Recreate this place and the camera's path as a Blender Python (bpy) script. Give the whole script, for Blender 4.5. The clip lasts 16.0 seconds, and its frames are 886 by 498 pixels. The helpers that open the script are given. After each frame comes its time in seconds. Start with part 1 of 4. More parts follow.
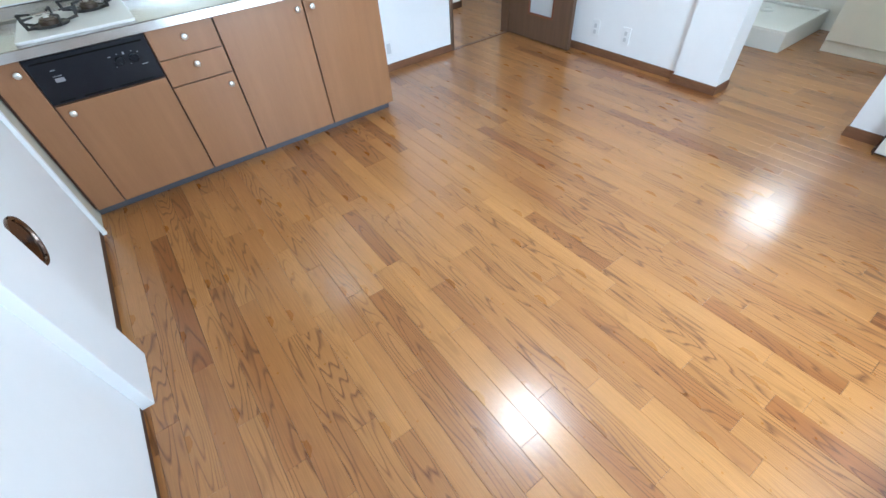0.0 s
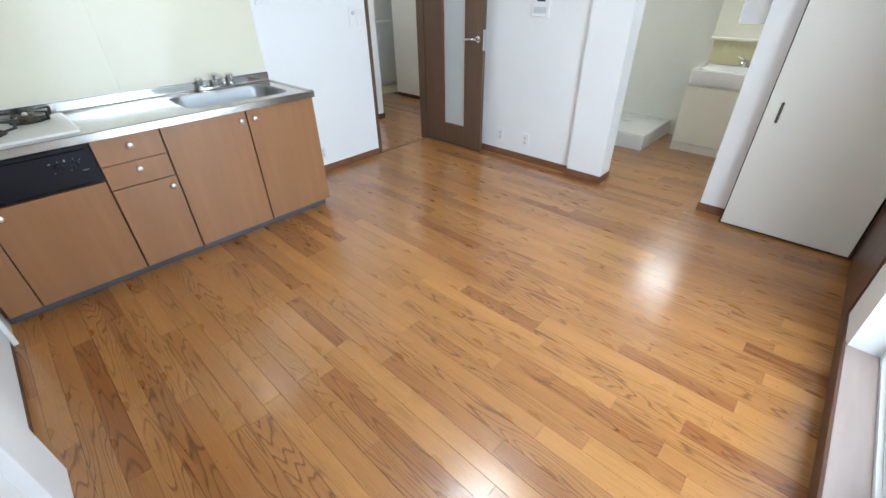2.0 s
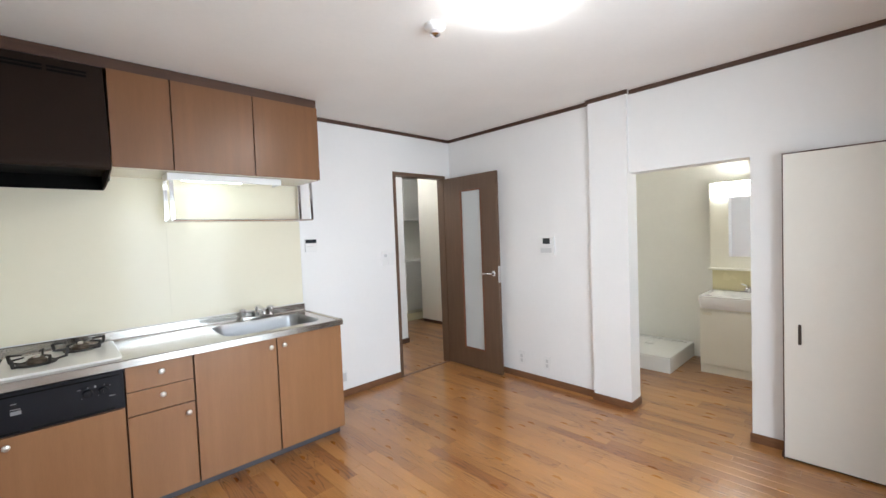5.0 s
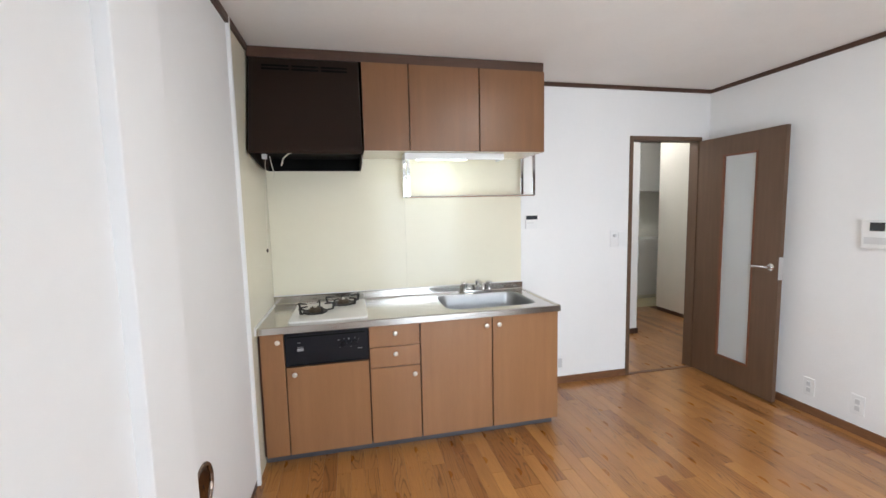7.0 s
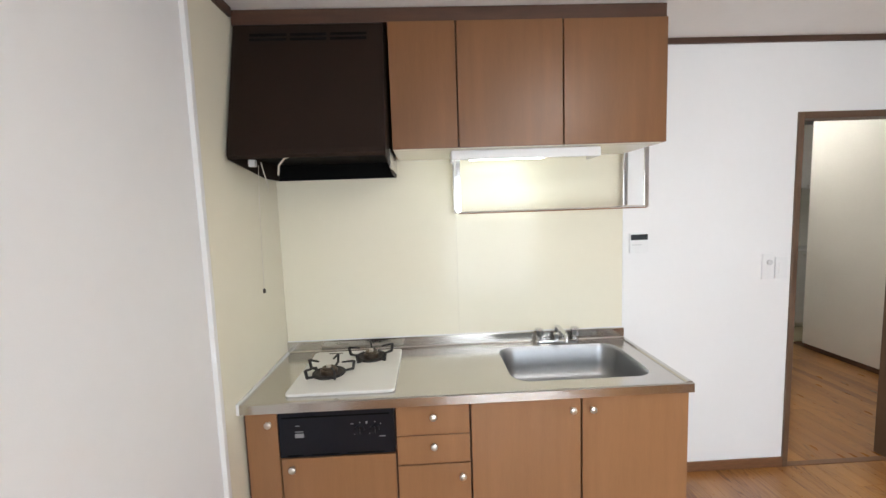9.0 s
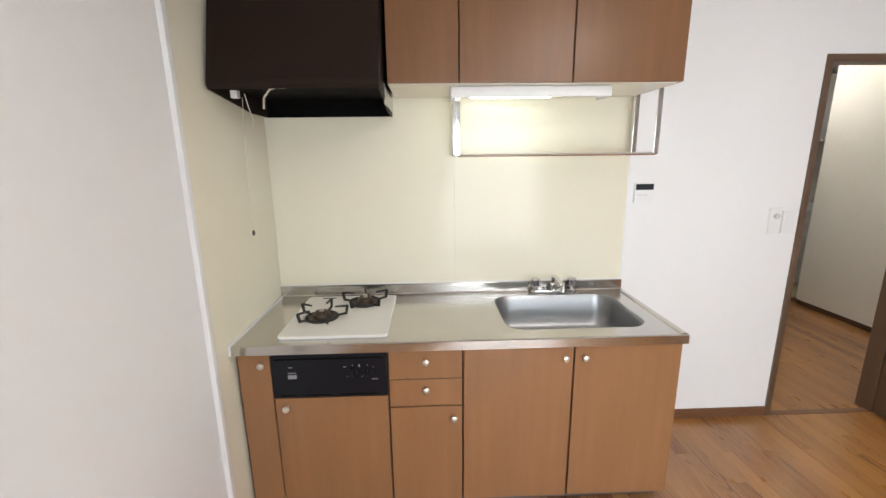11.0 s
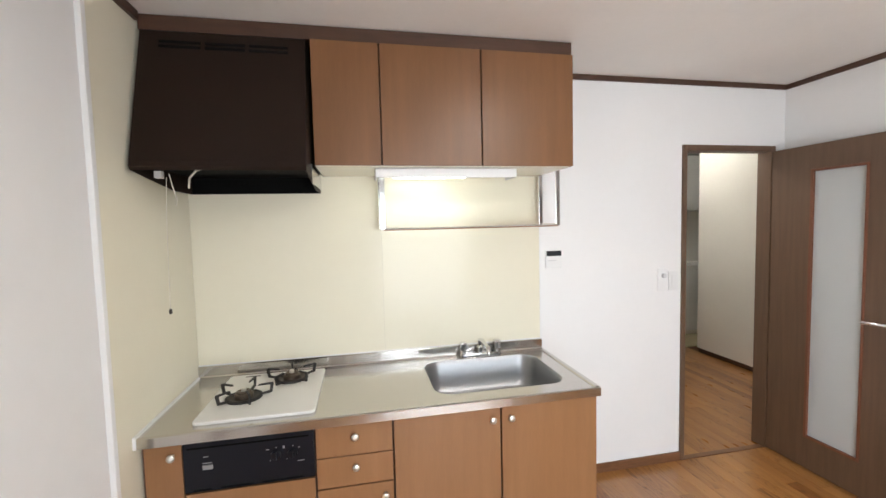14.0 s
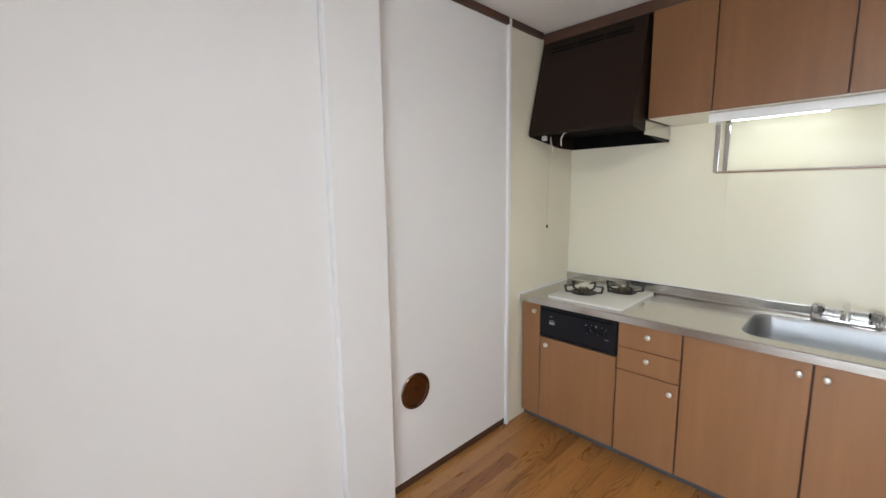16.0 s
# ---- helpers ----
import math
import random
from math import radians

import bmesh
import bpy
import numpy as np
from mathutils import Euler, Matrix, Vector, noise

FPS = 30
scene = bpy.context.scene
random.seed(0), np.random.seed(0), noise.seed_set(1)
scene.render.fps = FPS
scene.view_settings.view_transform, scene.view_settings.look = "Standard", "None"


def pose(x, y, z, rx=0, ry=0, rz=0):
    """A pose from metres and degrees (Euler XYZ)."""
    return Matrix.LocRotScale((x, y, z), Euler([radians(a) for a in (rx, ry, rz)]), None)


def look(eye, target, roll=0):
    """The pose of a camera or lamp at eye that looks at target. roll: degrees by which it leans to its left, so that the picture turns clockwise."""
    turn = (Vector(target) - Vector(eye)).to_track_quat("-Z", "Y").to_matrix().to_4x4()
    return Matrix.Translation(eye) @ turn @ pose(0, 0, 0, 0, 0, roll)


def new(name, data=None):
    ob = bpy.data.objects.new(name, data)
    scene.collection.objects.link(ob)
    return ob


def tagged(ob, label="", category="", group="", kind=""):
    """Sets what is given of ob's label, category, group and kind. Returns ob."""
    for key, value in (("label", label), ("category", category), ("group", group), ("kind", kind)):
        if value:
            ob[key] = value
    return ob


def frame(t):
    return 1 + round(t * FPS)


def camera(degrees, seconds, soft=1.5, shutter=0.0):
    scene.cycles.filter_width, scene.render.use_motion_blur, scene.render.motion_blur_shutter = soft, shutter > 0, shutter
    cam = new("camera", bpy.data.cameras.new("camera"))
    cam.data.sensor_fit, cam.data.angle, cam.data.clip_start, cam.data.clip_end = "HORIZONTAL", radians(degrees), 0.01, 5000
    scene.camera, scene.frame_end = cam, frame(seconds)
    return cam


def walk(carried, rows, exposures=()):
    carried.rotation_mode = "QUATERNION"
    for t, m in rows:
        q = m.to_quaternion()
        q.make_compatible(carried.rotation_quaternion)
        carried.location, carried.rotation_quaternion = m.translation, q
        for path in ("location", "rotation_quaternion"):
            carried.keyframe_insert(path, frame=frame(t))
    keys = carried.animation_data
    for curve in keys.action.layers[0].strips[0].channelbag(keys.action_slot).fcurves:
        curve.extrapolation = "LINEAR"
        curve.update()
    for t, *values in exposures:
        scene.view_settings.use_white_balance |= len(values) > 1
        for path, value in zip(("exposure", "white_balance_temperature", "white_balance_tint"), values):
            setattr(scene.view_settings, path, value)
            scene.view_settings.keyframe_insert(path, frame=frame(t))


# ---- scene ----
cam = camera(94.8, 16.0)
PATH = [
    (0, (0.529, -3.012, 1.304), (1.301, -1.827, -0.111), -4.9),
    (0.5, (0.466, -3.059, 1.323), (1.391, -1.968, -0.076), -2.5),
    (1, (0.42, -3.087, 1.353), (1.457, -2.056, -0.012), -0.2),
    (1.5, (0.403, -3.105, 1.367), (1.498, -2.053, 0.066), -0.5),
    (2, (0.378, -3.117, 1.371), (1.591, -1.954, 0.286), -1.0),
    (2.5, (0.356, -3.099, 1.402), (1.713, -1.828, 0.666), -1.3),
    (3, (0.346, -3.136, 1.41), (1.773, -1.795, 1.001), -1.6),
    (3.5, (0.358, -3.159, 1.407), (1.806, -1.789, 1.253), -1.9),
    (6, (0.401, -3.17, 1.379), (1.594, -1.568, 1.291), -2.3),
    (6.5, (0.428, -3.108, 1.386), (1.263, -1.298, 1.224), -1.5),
    (7, (0.527, -2.948, 1.446), (0.96, -1.006, 1.251), -1.3),
    (7.5, (0.63, -2.731, 1.464), (0.845, -0.753, 1.255), -1.4),
    (8, (0.73, -2.511, 1.483), (0.816, -0.52, 1.314), -1.2),
    (8.5, (0.767, -2.297, 1.534), (0.832, -0.306, 1.352), -1.9),
    (9, (0.758, -2.158, 1.553), (0.828, -0.169, 1.357), -2.0),
    (9.5, (0.784, -2.123, 1.549), (0.854, -0.142, 1.283), -1.3),
    (12, (0.767, -2.09, 1.511), (0.842, -0.147, 1.045), -0.4),
    (12.5, (0.783, -2.104, 1.548), (0.923, -0.129, 1.266), -0.4),
    (13, (0.808, -2.13, 1.558), (1.109, -0.157, 1.428), -1.0),
    (13.5, (0.827, -2.174, 1.547), (1.34, -0.244, 1.435), -1.3),
    (14, (0.804, -2.195, 1.55), (1.193, -0.237, 1.428), -1.4),
    (14.5, (0.871, -2.259, 1.553), (0.947, -0.265, 1.421), -1.7),
    (15, (1.002, -2.37, 1.547), (0.679, -0.403, 1.38), -1.8),
    (15.5, (1.185, -2.535, 1.534), (0.3, -0.758, 1.289), -1.8),
    (16, (1.431, -2.667, 1.461), (0.012, -1.286, 1.176), -0.8),
]
EXPOSURES = [(0, 0.84, 5000, 1), (1.5, 0.74, 5000, 1), (2.5, 0.57, 5900, 6), (3.5, 0.58, 5950, 8), (6.5, 0.51, 6000, 9), (9, 0.53, 6200, 10), (12.5, 0.54, 6400, 11), (14.5, 0.62, 6250, 10), (15.5, 0.38, 6150, 9), (16, 0.25, 6150, 9)]
walk(cam, [(t, look(eye, target, roll)) for t, eye, target, roll in PATH], EXPOSURES)

# ---- light ----
world = bpy.data.worlds.new("world")
scene.world = world
world.use_nodes = True
wn = world.node_tree
sky = wn.nodes.new("ShaderNodeTexSky")
sky.sky_type = "NISHITA"
sky.sun_disc = False
sky.sun_elevation, sky.sun_rotation = radians(52), radians(20)
wn.nodes["Background"].inputs[1].default_value = 0.12
wn.links.new(sky.outputs[0], wn.nodes["Background"].inputs[0])

sun = new("sun", bpy.data.lights.new("sun", "SUN"))
sun.data.energy, sun.data.angle, sun.data.color = 2.0, radians(0.5), (1, 0.95, 0.88)
sun.matrix_world = look((3, 8, 12), (0, 0, 0))

# skylight from outside the balcony window, over the parapet
sky_light = new("window_light", bpy.data.lights.new("window_light", "AREA"))
sky_light.data.shape, sky_light.data.size, sky_light.data.size_y = "RECTANGLE", 1.38, 1.74
sky_light.data.energy, sky_light.data.color, sky_light.data.spread = 29.0, (0.93, 0.96, 1.0), radians(165)
sky_light.matrix_world = look((1.655, -3.86, 1.08), (2.0, 0, 0.45))

LAMP_MAIN, LAMP_SINK, LAMP_WASH, FILL_HALL = 25.0, 11.0, 25.0, 38.0

# ---- materials ----
def material(name, color, rough=0.5, metal=0.0, vary=0.06, scale=6.0, bump=0.0, bump_scale=200.0, spec=0.5, stretch=(1, 1, 1), coat=0.0):
    m = bpy.data.materials.new(name)
    m.use_nodes = True
    nt = m.node_tree
    b = nt.nodes["Principled BSDF"]
    b.inputs["Metallic"].default_value = metal
    b.inputs["Specular IOR Level"].default_value = spec
    b.inputs["Coat Weight"].default_value = coat
    b.inputs["Coat Roughness"].default_value = 0.08
    tc = nt.nodes.new("ShaderNodeTexCoord")
    mp = nt.nodes.new("ShaderNodeMapping")
    mp.inputs["Scale"].default_value = stretch
    nt.links.new(tc.outputs["Object"], mp.inputs[0])
    n1 = nt.nodes.new("ShaderNodeTexNoise")
    n1.inputs["Scale"].default_value, n1.inputs["Detail"].default_value = scale, 4
    n2 = nt.nodes.new("ShaderNodeTexNoise")
    n2.inputs["Scale"].default_value, n2.inputs["Detail"].default_value = scale * 14, 3
    for n in (n1, n2):
        nt.links.new(mp.outputs[0], n.inputs["Vector"])
    mix = nt.nodes.new("ShaderNodeMath")
    mix.operation = "MULTIPLY_ADD"
    mix.inputs[1].default_value = 0.4
    nt.links.new(n2.outputs["Fac"], mix.inputs[0])
    nt.links.new(n1.outputs["Fac"], mix.inputs[2])
    ramp = nt.nodes.new("ShaderNodeValToRGB")
    ramp.color_ramp.elements[0].position, ramp.color_ramp.elements[1].position = 0.4, 1.0
    ramp.color_ramp.elements[0].color = (*[c * (1 - vary) for c in color], 1)
    ramp.color_ramp.elements[1].color = (*[min(1, c * (1 + vary)) for c in color], 1)
    nt.links.new(mix.outputs[0], ramp.inputs[0])
    nt.links.new(ramp.outputs[0], b.inputs["Base Color"])
    rr = nt.nodes.new("ShaderNodeMapRange")
    rr.inputs["To Min"].default_value, rr.inputs["To Max"].default_value = max(0.02, rough * 0.8), min(1, rough * 1.25)
    nt.links.new(n1.outputs["Fac"], rr.inputs["Value"])
    nt.links.new(rr.outputs[0], b.inputs["Roughness"])
    if bump:
        n3 = nt.nodes.new("ShaderNodeTexNoise")
        n3.inputs["Scale"].default_value, n3.inputs["Detail"].default_value = bump_scale, 3
        nt.links.new(mp.outputs[0], n3.inputs["Vector"])
        bp = nt.nodes.new("ShaderNodeBump")
        bp.inputs["Strength"].default_value, bp.inputs["Distance"].default_value = bump, 0.002
        nt.links.new(n3.outputs["Fac"], bp.inputs["Height"])
        nt.links.new(bp.outputs[0], b.inputs["Normal"])
    return m


def emitter(name, color, strength):
    m = bpy.data.materials.new(name)
    m.use_nodes = True
    b = m.node_tree.nodes["Principled BSDF"]
    b.inputs["Base Color"].default_value = (0.8, 0.8, 0.8, 1)
    b.inputs["Emission Color"].default_value = (*color, 1)
    b.inputs["Emission Strength"].default_value = strength
    return m


def oak(name, light, mid, dark, freq=24.0):
    """Lacquered oak: contour grain along y, fine pores, each board with its own tone."""
    m = bpy.data.materials.new(name)
    m.use_nodes = True
    nt = m.node_tree
    N, L = nt.nodes.new, nt.links.new
    b = nt.nodes["Principled BSDF"]
    tc, info = N("ShaderNodeTexCoord"), N("ShaderNodeObjectInfo")
    off = N("ShaderNodeVectorMath")
    off.operation = "MULTIPLY_ADD"
    comb = N("ShaderNodeCombineXYZ")
    for i, k in enumerate((37.0, 91.0, 53.0)):
        mu = N("ShaderNodeMath")
        mu.operation = "MULTIPLY"
        mu.inputs[1].default_value = k
        L(info.outputs["Random"], mu.inputs[0])
        L(mu.outputs[0], comb.inputs[i])
    L(tc.outputs["Object"], off.inputs[0])
    off.inputs[1].default_value = (9.0, 0.85, 1.0)
    L(comb.outputs[0], off.inputs[2])
    field = N("ShaderNodeTexNoise")
    field.inputs["Scale"].default_value, field.inputs["Detail"].default_value, field.inputs["Roughness"].default_value = 1.0, 2.2, 0.42
    L(off.outputs[0], field.inputs["Vector"])
    mul = N("ShaderNodeMath")
    mul.operation = "MULTIPLY"
    mul.inputs[1].default_value = freq
    L(field.outputs["Fac"], mul.inputs[0])
    fr = N("ShaderNodeMath")
    fr.operation = "FRACT"
    L(mul.outputs[0], fr.inputs[0])
    lines = N("ShaderNodeValToRGB")
    e = lines.color_ramp.elements
    e[0].position, e[0].color = 0.0, (0, 0, 0, 1)
    e[1].position, e[1].color = 1.0, (0.15, 0.15, 0.15, 1)
    x = lines.color_ramp.elements.new(0.66)
    x.color = (0.1, 0.1, 0.1, 1)
    x = lines.color_ramp.elements.new(0.86)
    x.color = (1, 1, 1, 1)
    L(fr.outputs[0], lines.inputs[0])
    pore_map = N("ShaderNodeVectorMath")
    pore_map.operation = "MULTIPLY_ADD"
    pore_map.inputs[1].default_value = (330.0, 9.0, 1.0)
    L(tc.outputs["Object"], pore_map.inputs[0])
    L(comb.outputs[0], pore_map.inputs[2])
    pore = N("ShaderNodeTexNoise")
    pore.inputs["Scale"].default_value, pore.inputs["Detail"].default_value = 1.0, 2.0
    L(pore_map.outputs[0], pore.inputs["Vector"])
    cloud = N("ShaderNodeTexNoise")
    cloud.inputs["Scale"].default_value, cloud.inputs["Detail"].default_value = 0.45, 2.0
    L(off.outputs[0], cloud.inputs["Vector"])
    # where the cathedral figure shows and where the board is plain
    mask = N("ShaderNodeMapRange")
    mask.inputs["From Min"].default_value, mask.inputs["From Max"].default_value = 0.45, 0.58
    L(cloud.outputs["Fac"], mask.inputs["Value"])
    g = N("ShaderNodeMath")
    g.operation = "MULTIPLY"
    L(lines.outputs[0], g.inputs[0])
    L(mask.outputs[0], g.inputs[1])
    g2 = N("ShaderNodeMath")
    g2.operation = "MULTIPLY"
    dash = N("ShaderNodeMapRange")
    dash.inputs["From Min"].default_value, dash.inputs["From Max"].default_value = 0.36, 0.6
    dash.inputs["To Min"].default_value, dash.inputs["To Max"].default_value = 0.45, 0.95
    L(pore.outputs["Fac"], dash.inputs["Value"])
    L(dash.outputs[0], g2.inputs[1])
    L(g.outputs[0], g2.inputs[0])
    tone = N("ShaderNodeValToRGB")
    t = tone.color_ramp.elements
    t[0].color, t[1].color = (*light, 1), (*mid, 1)
    tm = N("ShaderNodeMath")
    tm.operation = "MULTIPLY_ADD"
    tm.inputs[1].default_value = 0.55
    cm = N("ShaderNodeMath")
    cm.operation = "MULTIPLY_ADD"
    cm.inputs[1].default_value, cm.inputs[2].default_value = 1.5, -0.52
    L(cloud.outputs["Fac"], cm.inputs[0])
    skew = N("ShaderNodeMath")
    skew.operation = "POWER"
    skew.inputs[1].default_value = 1.9
    L(info.outputs["Random"], skew.inputs[0])
    L(skew.outputs[0], tm.inputs[0])
    L(cm.outputs[0], tm.inputs[2])
    L(tm.outputs[0], tone.inputs[0])
    mx = N("ShaderNodeMix")
    mx.data_type = "RGBA"
    L(g2.outputs[0], mx.inputs["Factor"])
    L(tone.outputs[0], mx.inputs["A"])
    mx.inputs["B"].default_value = (*dark, 1)
    pm = N("ShaderNodeMapRange")
    pm.inputs["From Min"].default_value, pm.inputs["From Max"].default_value = 0.3, 0.7
    pm.inputs["To Min"].default_value, pm.inputs["To Max"].default_value = 0.84, 1.08
    L(pore.outputs["Fac"], pm.inputs["Value"])
    mx2 = N("ShaderNodeVectorMath")
    mx2.operation = "SCALE"
    L(mx.outputs["Result"], mx2.inputs[0])
    L(pm.outputs[0], mx2.inputs["Scale"])
    L(mx2.outputs[0], b.inputs["Base Color"])
    wear = N("ShaderNodeTexNoise")
    wear.inputs["Scale"].default_value, wear.inputs["Detail"].default_value = 5.0, 4.0
    L(tc.outputs["Object"], wear.inputs["Vector"])
    wr = N("ShaderNodeMapRange")
    wr.inputs["To Min"].default_value, wr.inputs["To Max"].default_value = 0.22, 0.36
    L(wear.outputs["Fac"], wr.inputs["Value"])
    L(wr.outputs[0], b.inputs["Roughness"])
    b.inputs["Coat Weight"].default_value, b.inputs["Coat Roughness"].default_value = 0.75, 0.19
    bp = N("ShaderNodeBump")
    bp.inputs["Strength"].default_value, bp.inputs["Distance"].default_value = 0.10, 0.001
    L(pore.outputs["Fac"], bp.inputs["Height"])
    swell = N("ShaderNodeTexNoise")
    swell.inputs["Scale"].default_value, swell.inputs["Detail"].default_value = 55.0, 2.0
    L(tc.outputs["Object"], swell.inputs["Vector"])
    bs = N("ShaderNodeBump")
    bs.inputs["Strength"].default_value, bs.inputs["Distance"].default_value = 0.16, 0.002
    L(swell.outputs["Fac"], bs.inputs["Height"])
    L(bp.outputs[0], bs.inputs["Normal"])
    L(bs.outputs[0], b.inputs["Normal"])
    L(bs.outputs[0], b.inputs["Coat Normal"])
    return m


M_PLANK = oak("oak_floor", (0.465, 0.222, 0.062), (0.262, 0.097, 0.023), (0.095, 0.031, 0.007))
M_SUB = material("subfloor", (0.10, 0.045, 0.018), 0.6)
M_WALL = material("wallpaper_white", (0.83, 0.825, 0.815), 0.75, vary=0.02, scale=2.0, bump=0.35, bump_scale=160, spec=0.3)
M_CEIL = material("ceiling_paper", (0.85, 0.83, 0.80), 0.85, vary=0.03, scale=2.5, bump=0.4, bump_scale=140, spec=0.2)
M_FUSUMA = material("panel_paper_white", (0.79, 0.785, 0.78), 0.6, vary=0.02, scale=1.5, bump=0.15, bump_scale=220, spec=0.3)
M_TRIM = material("trim_dark_brown", (0.072, 0.034, 0.020), 0.42, vary=0.25, scale=7, stretch=(1, 1, 6))
M_BASE = material("baseboard_brown", (0.17, 0.078, 0.036), 0.4, vary=0.25, scale=5, stretch=(3, 3, 20))
M_WOOD = material("cabinet_veneer", (0.28, 0.138, 0.060), 0.32, vary=0.10, scale=5, stretch=(4, 4, 0.35), bump=0.05, bump_scale=90)
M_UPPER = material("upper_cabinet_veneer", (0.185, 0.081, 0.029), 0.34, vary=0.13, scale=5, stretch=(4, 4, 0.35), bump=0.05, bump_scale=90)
M_GAP = material("cabinet_edge_dark", (0.075, 0.030, 0.016), 0.5, vary=0.1)
M_DOOR = material("door_veneer", (0.122, 0.070, 0.040), 0.42, vary=0.18, scale=5, stretch=(9, 9, 0.5), bump=0.06, bump_scale=90)
M_BEAD = material("glazing_bead_red_brown", (0.17, 0.062, 0.030), 0.4, vary=0.15, stretch=(8, 8, 1))
M_CREAM = material("kitchen_panel_cream", (0.79, 0.745, 0.60), 0.10, vary=0.02, scale=1.5, bump=0.02, bump_scale=8, spec=0.19)
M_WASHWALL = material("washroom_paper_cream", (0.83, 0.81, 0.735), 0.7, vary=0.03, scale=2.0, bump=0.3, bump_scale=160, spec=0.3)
M_STEEL = material("brushed_steel", (0.60, 0.58, 0.55), 0.19, metal=1.0, vary=0.015, scale=3, stretch=(1, 12, 12))
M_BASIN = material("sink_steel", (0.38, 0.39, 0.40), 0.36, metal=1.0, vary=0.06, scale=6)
M_CHROME = material("chrome", (0.75, 0.75, 0.76), 0.10, metal=1.0, vary=0.02)
M_KNOB = material("satin_knob", (0.72, 0.69, 0.64), 0.30, metal=0.85, vary=0.05)
M_ENAMEL = material("white_enamel", (0.82, 0.81, 0.78), 0.14, vary=0.02, scale=8)
M_IRON = material("cast_iron", (0.022, 0.020, 0.019), 0.55, vary=0.3, scale=40, bump=0.3, bump_scale=300)
M_BURNER = material("burner_grey", (0.075, 0.062, 0.052), 0.5, metal=0.6, vary=0.3, scale=60)
M_BLACK = material("grill_black", (0.005, 0.006, 0.010), 0.34, vary=0.05, scale=12, spec=0.3)
M_BLACKER = material("slot_black", (0.004, 0.004, 0.004), 0.7, spec=0.08)
M_HOOD = material("hood_dark_brown", (0.016, 0.0088, 0.0055), 0.5, vary=0.1, scale=9, spec=0.18)
M_KICK = material("kick_grey", (0.085, 0.085, 0.095), 0.45, vary=0.12)
M_WHITE = material("white_plastic", (0.80, 0.80, 0.79), 0.35, vary=0.02)
M_GREY = material("light_grey_plastic", (0.60, 0.60, 0.60), 0.4, vary=0.03)
M_SCREEN = material("dark_display", (0.03, 0.035, 0.04), 0.15, vary=0.1)
M_CLOSET = material("closet_board_cream", (0.76, 0.735, 0.67), 0.42, vary=0.025, scale=3)
M_VANITY = material("vanity_cream", (0.80, 0.77, 0.655), 0.3, vary=0.02)
M_PAN = material("washer_pan_white", (0.80, 0.79, 0.75), 0.32, vary=0.03)
M_CERAMIC = material("ceramic_white", (0.83, 0.82, 0.80), 0.08, vary=0.01)
M_MIRROR = material("mirror_silver", (0.88, 0.89, 0.88), 0.02, metal=1.0, vary=0.0)
M_ALU = material("aluminium", (0.42, 0.42, 0.42), 0.38, metal=0.7, vary=0.08, scale=10)
M_SILL = material("sill_board", (0.36, 0.28, 0.245), 0.32, vary=0.08, scale=4, stretch=(1, 9, 9))
M_PANELDARK = material("dark_wood_panel", (0.085, 0.036, 0.020), 0.30, vary=0.25, scale=4, stretch=(8, 8, 0.6))
M_GENKAN = material("entrance_tile", (0.46, 0.40, 0.24), 0.5, vary=0.1, scale=12)
M_SHOE = material("shoe_cabinet_white", (0.80, 0.79, 0.75), 0.35, vary=0.02)
M_GROUND = material("balcony_concrete", (0.34, 0.34, 0.33), 0.85, vary=0.15, scale=3, bump=0.3)
M_MARK = material("printed_mark", (0.30, 0.30, 0.31), 0.5)
M_CORD = material("cord_white", (0.62, 0.58, 0.50), 0.6)
E_MAIN = emitter("lamp_glow_main", (1.0, 0.965, 0.90), LAMP_MAIN)
E_SINK = emitter("lamp_glow_sink", (0.93, 1.0, 0.93), LAMP_SINK)
E_WASH = emitter("lamp_glow_wash", (1.0, 0.97, 0.89), LAMP_WASH)
E_HALL_FILL = emitter("fill_glow_hall", (1.0, 0.95, 0.86), FILL_HALL)


def glass(name, rough, color):
    m = bpy.data.materials.new(name)
    m.use_nodes = True
    b = m.node_tree.nodes["Principled BSDF"]
    b.inputs["Transmission Weight"].default_value = 1.0
    b.inputs["Roughness"].default_value = rough
    b.inputs["Base Color"].default_value = (*color, 1)
    b.inputs["IOR"].default_value = 1.45
    return m


M_GLASS = glass("clear_glass", 0.02, (0.95, 0.98, 0.97))


def frosted():
    m = bpy.data.materials.new("frosted_glass")
    m.use_nodes = True
    nt = m.node_tree
    b = nt.nodes["Principled BSDF"]
    b.inputs["Base Color"].default_value = (0.74, 0.77, 0.77, 1)
    b.inputs["Roughness"].default_value = 0.35
    b.inputs["Transmission Weight"].default_value = 0.35
    n = nt.nodes.new("ShaderNodeTexNoise")
    n.inputs["Scale"].default_value = 260
    bp = nt.nodes.new("ShaderNodeBump")
    bp.inputs["Strength"].default_value, bp.inputs["Distance"].default_value = 0.3, 0.001
    nt.links.new(n.outputs["Fac"], bp.inputs["Height"])
    nt.links.new(bp.outputs[0], b.inputs["Normal"])
    return m


M_FROST = frosted()


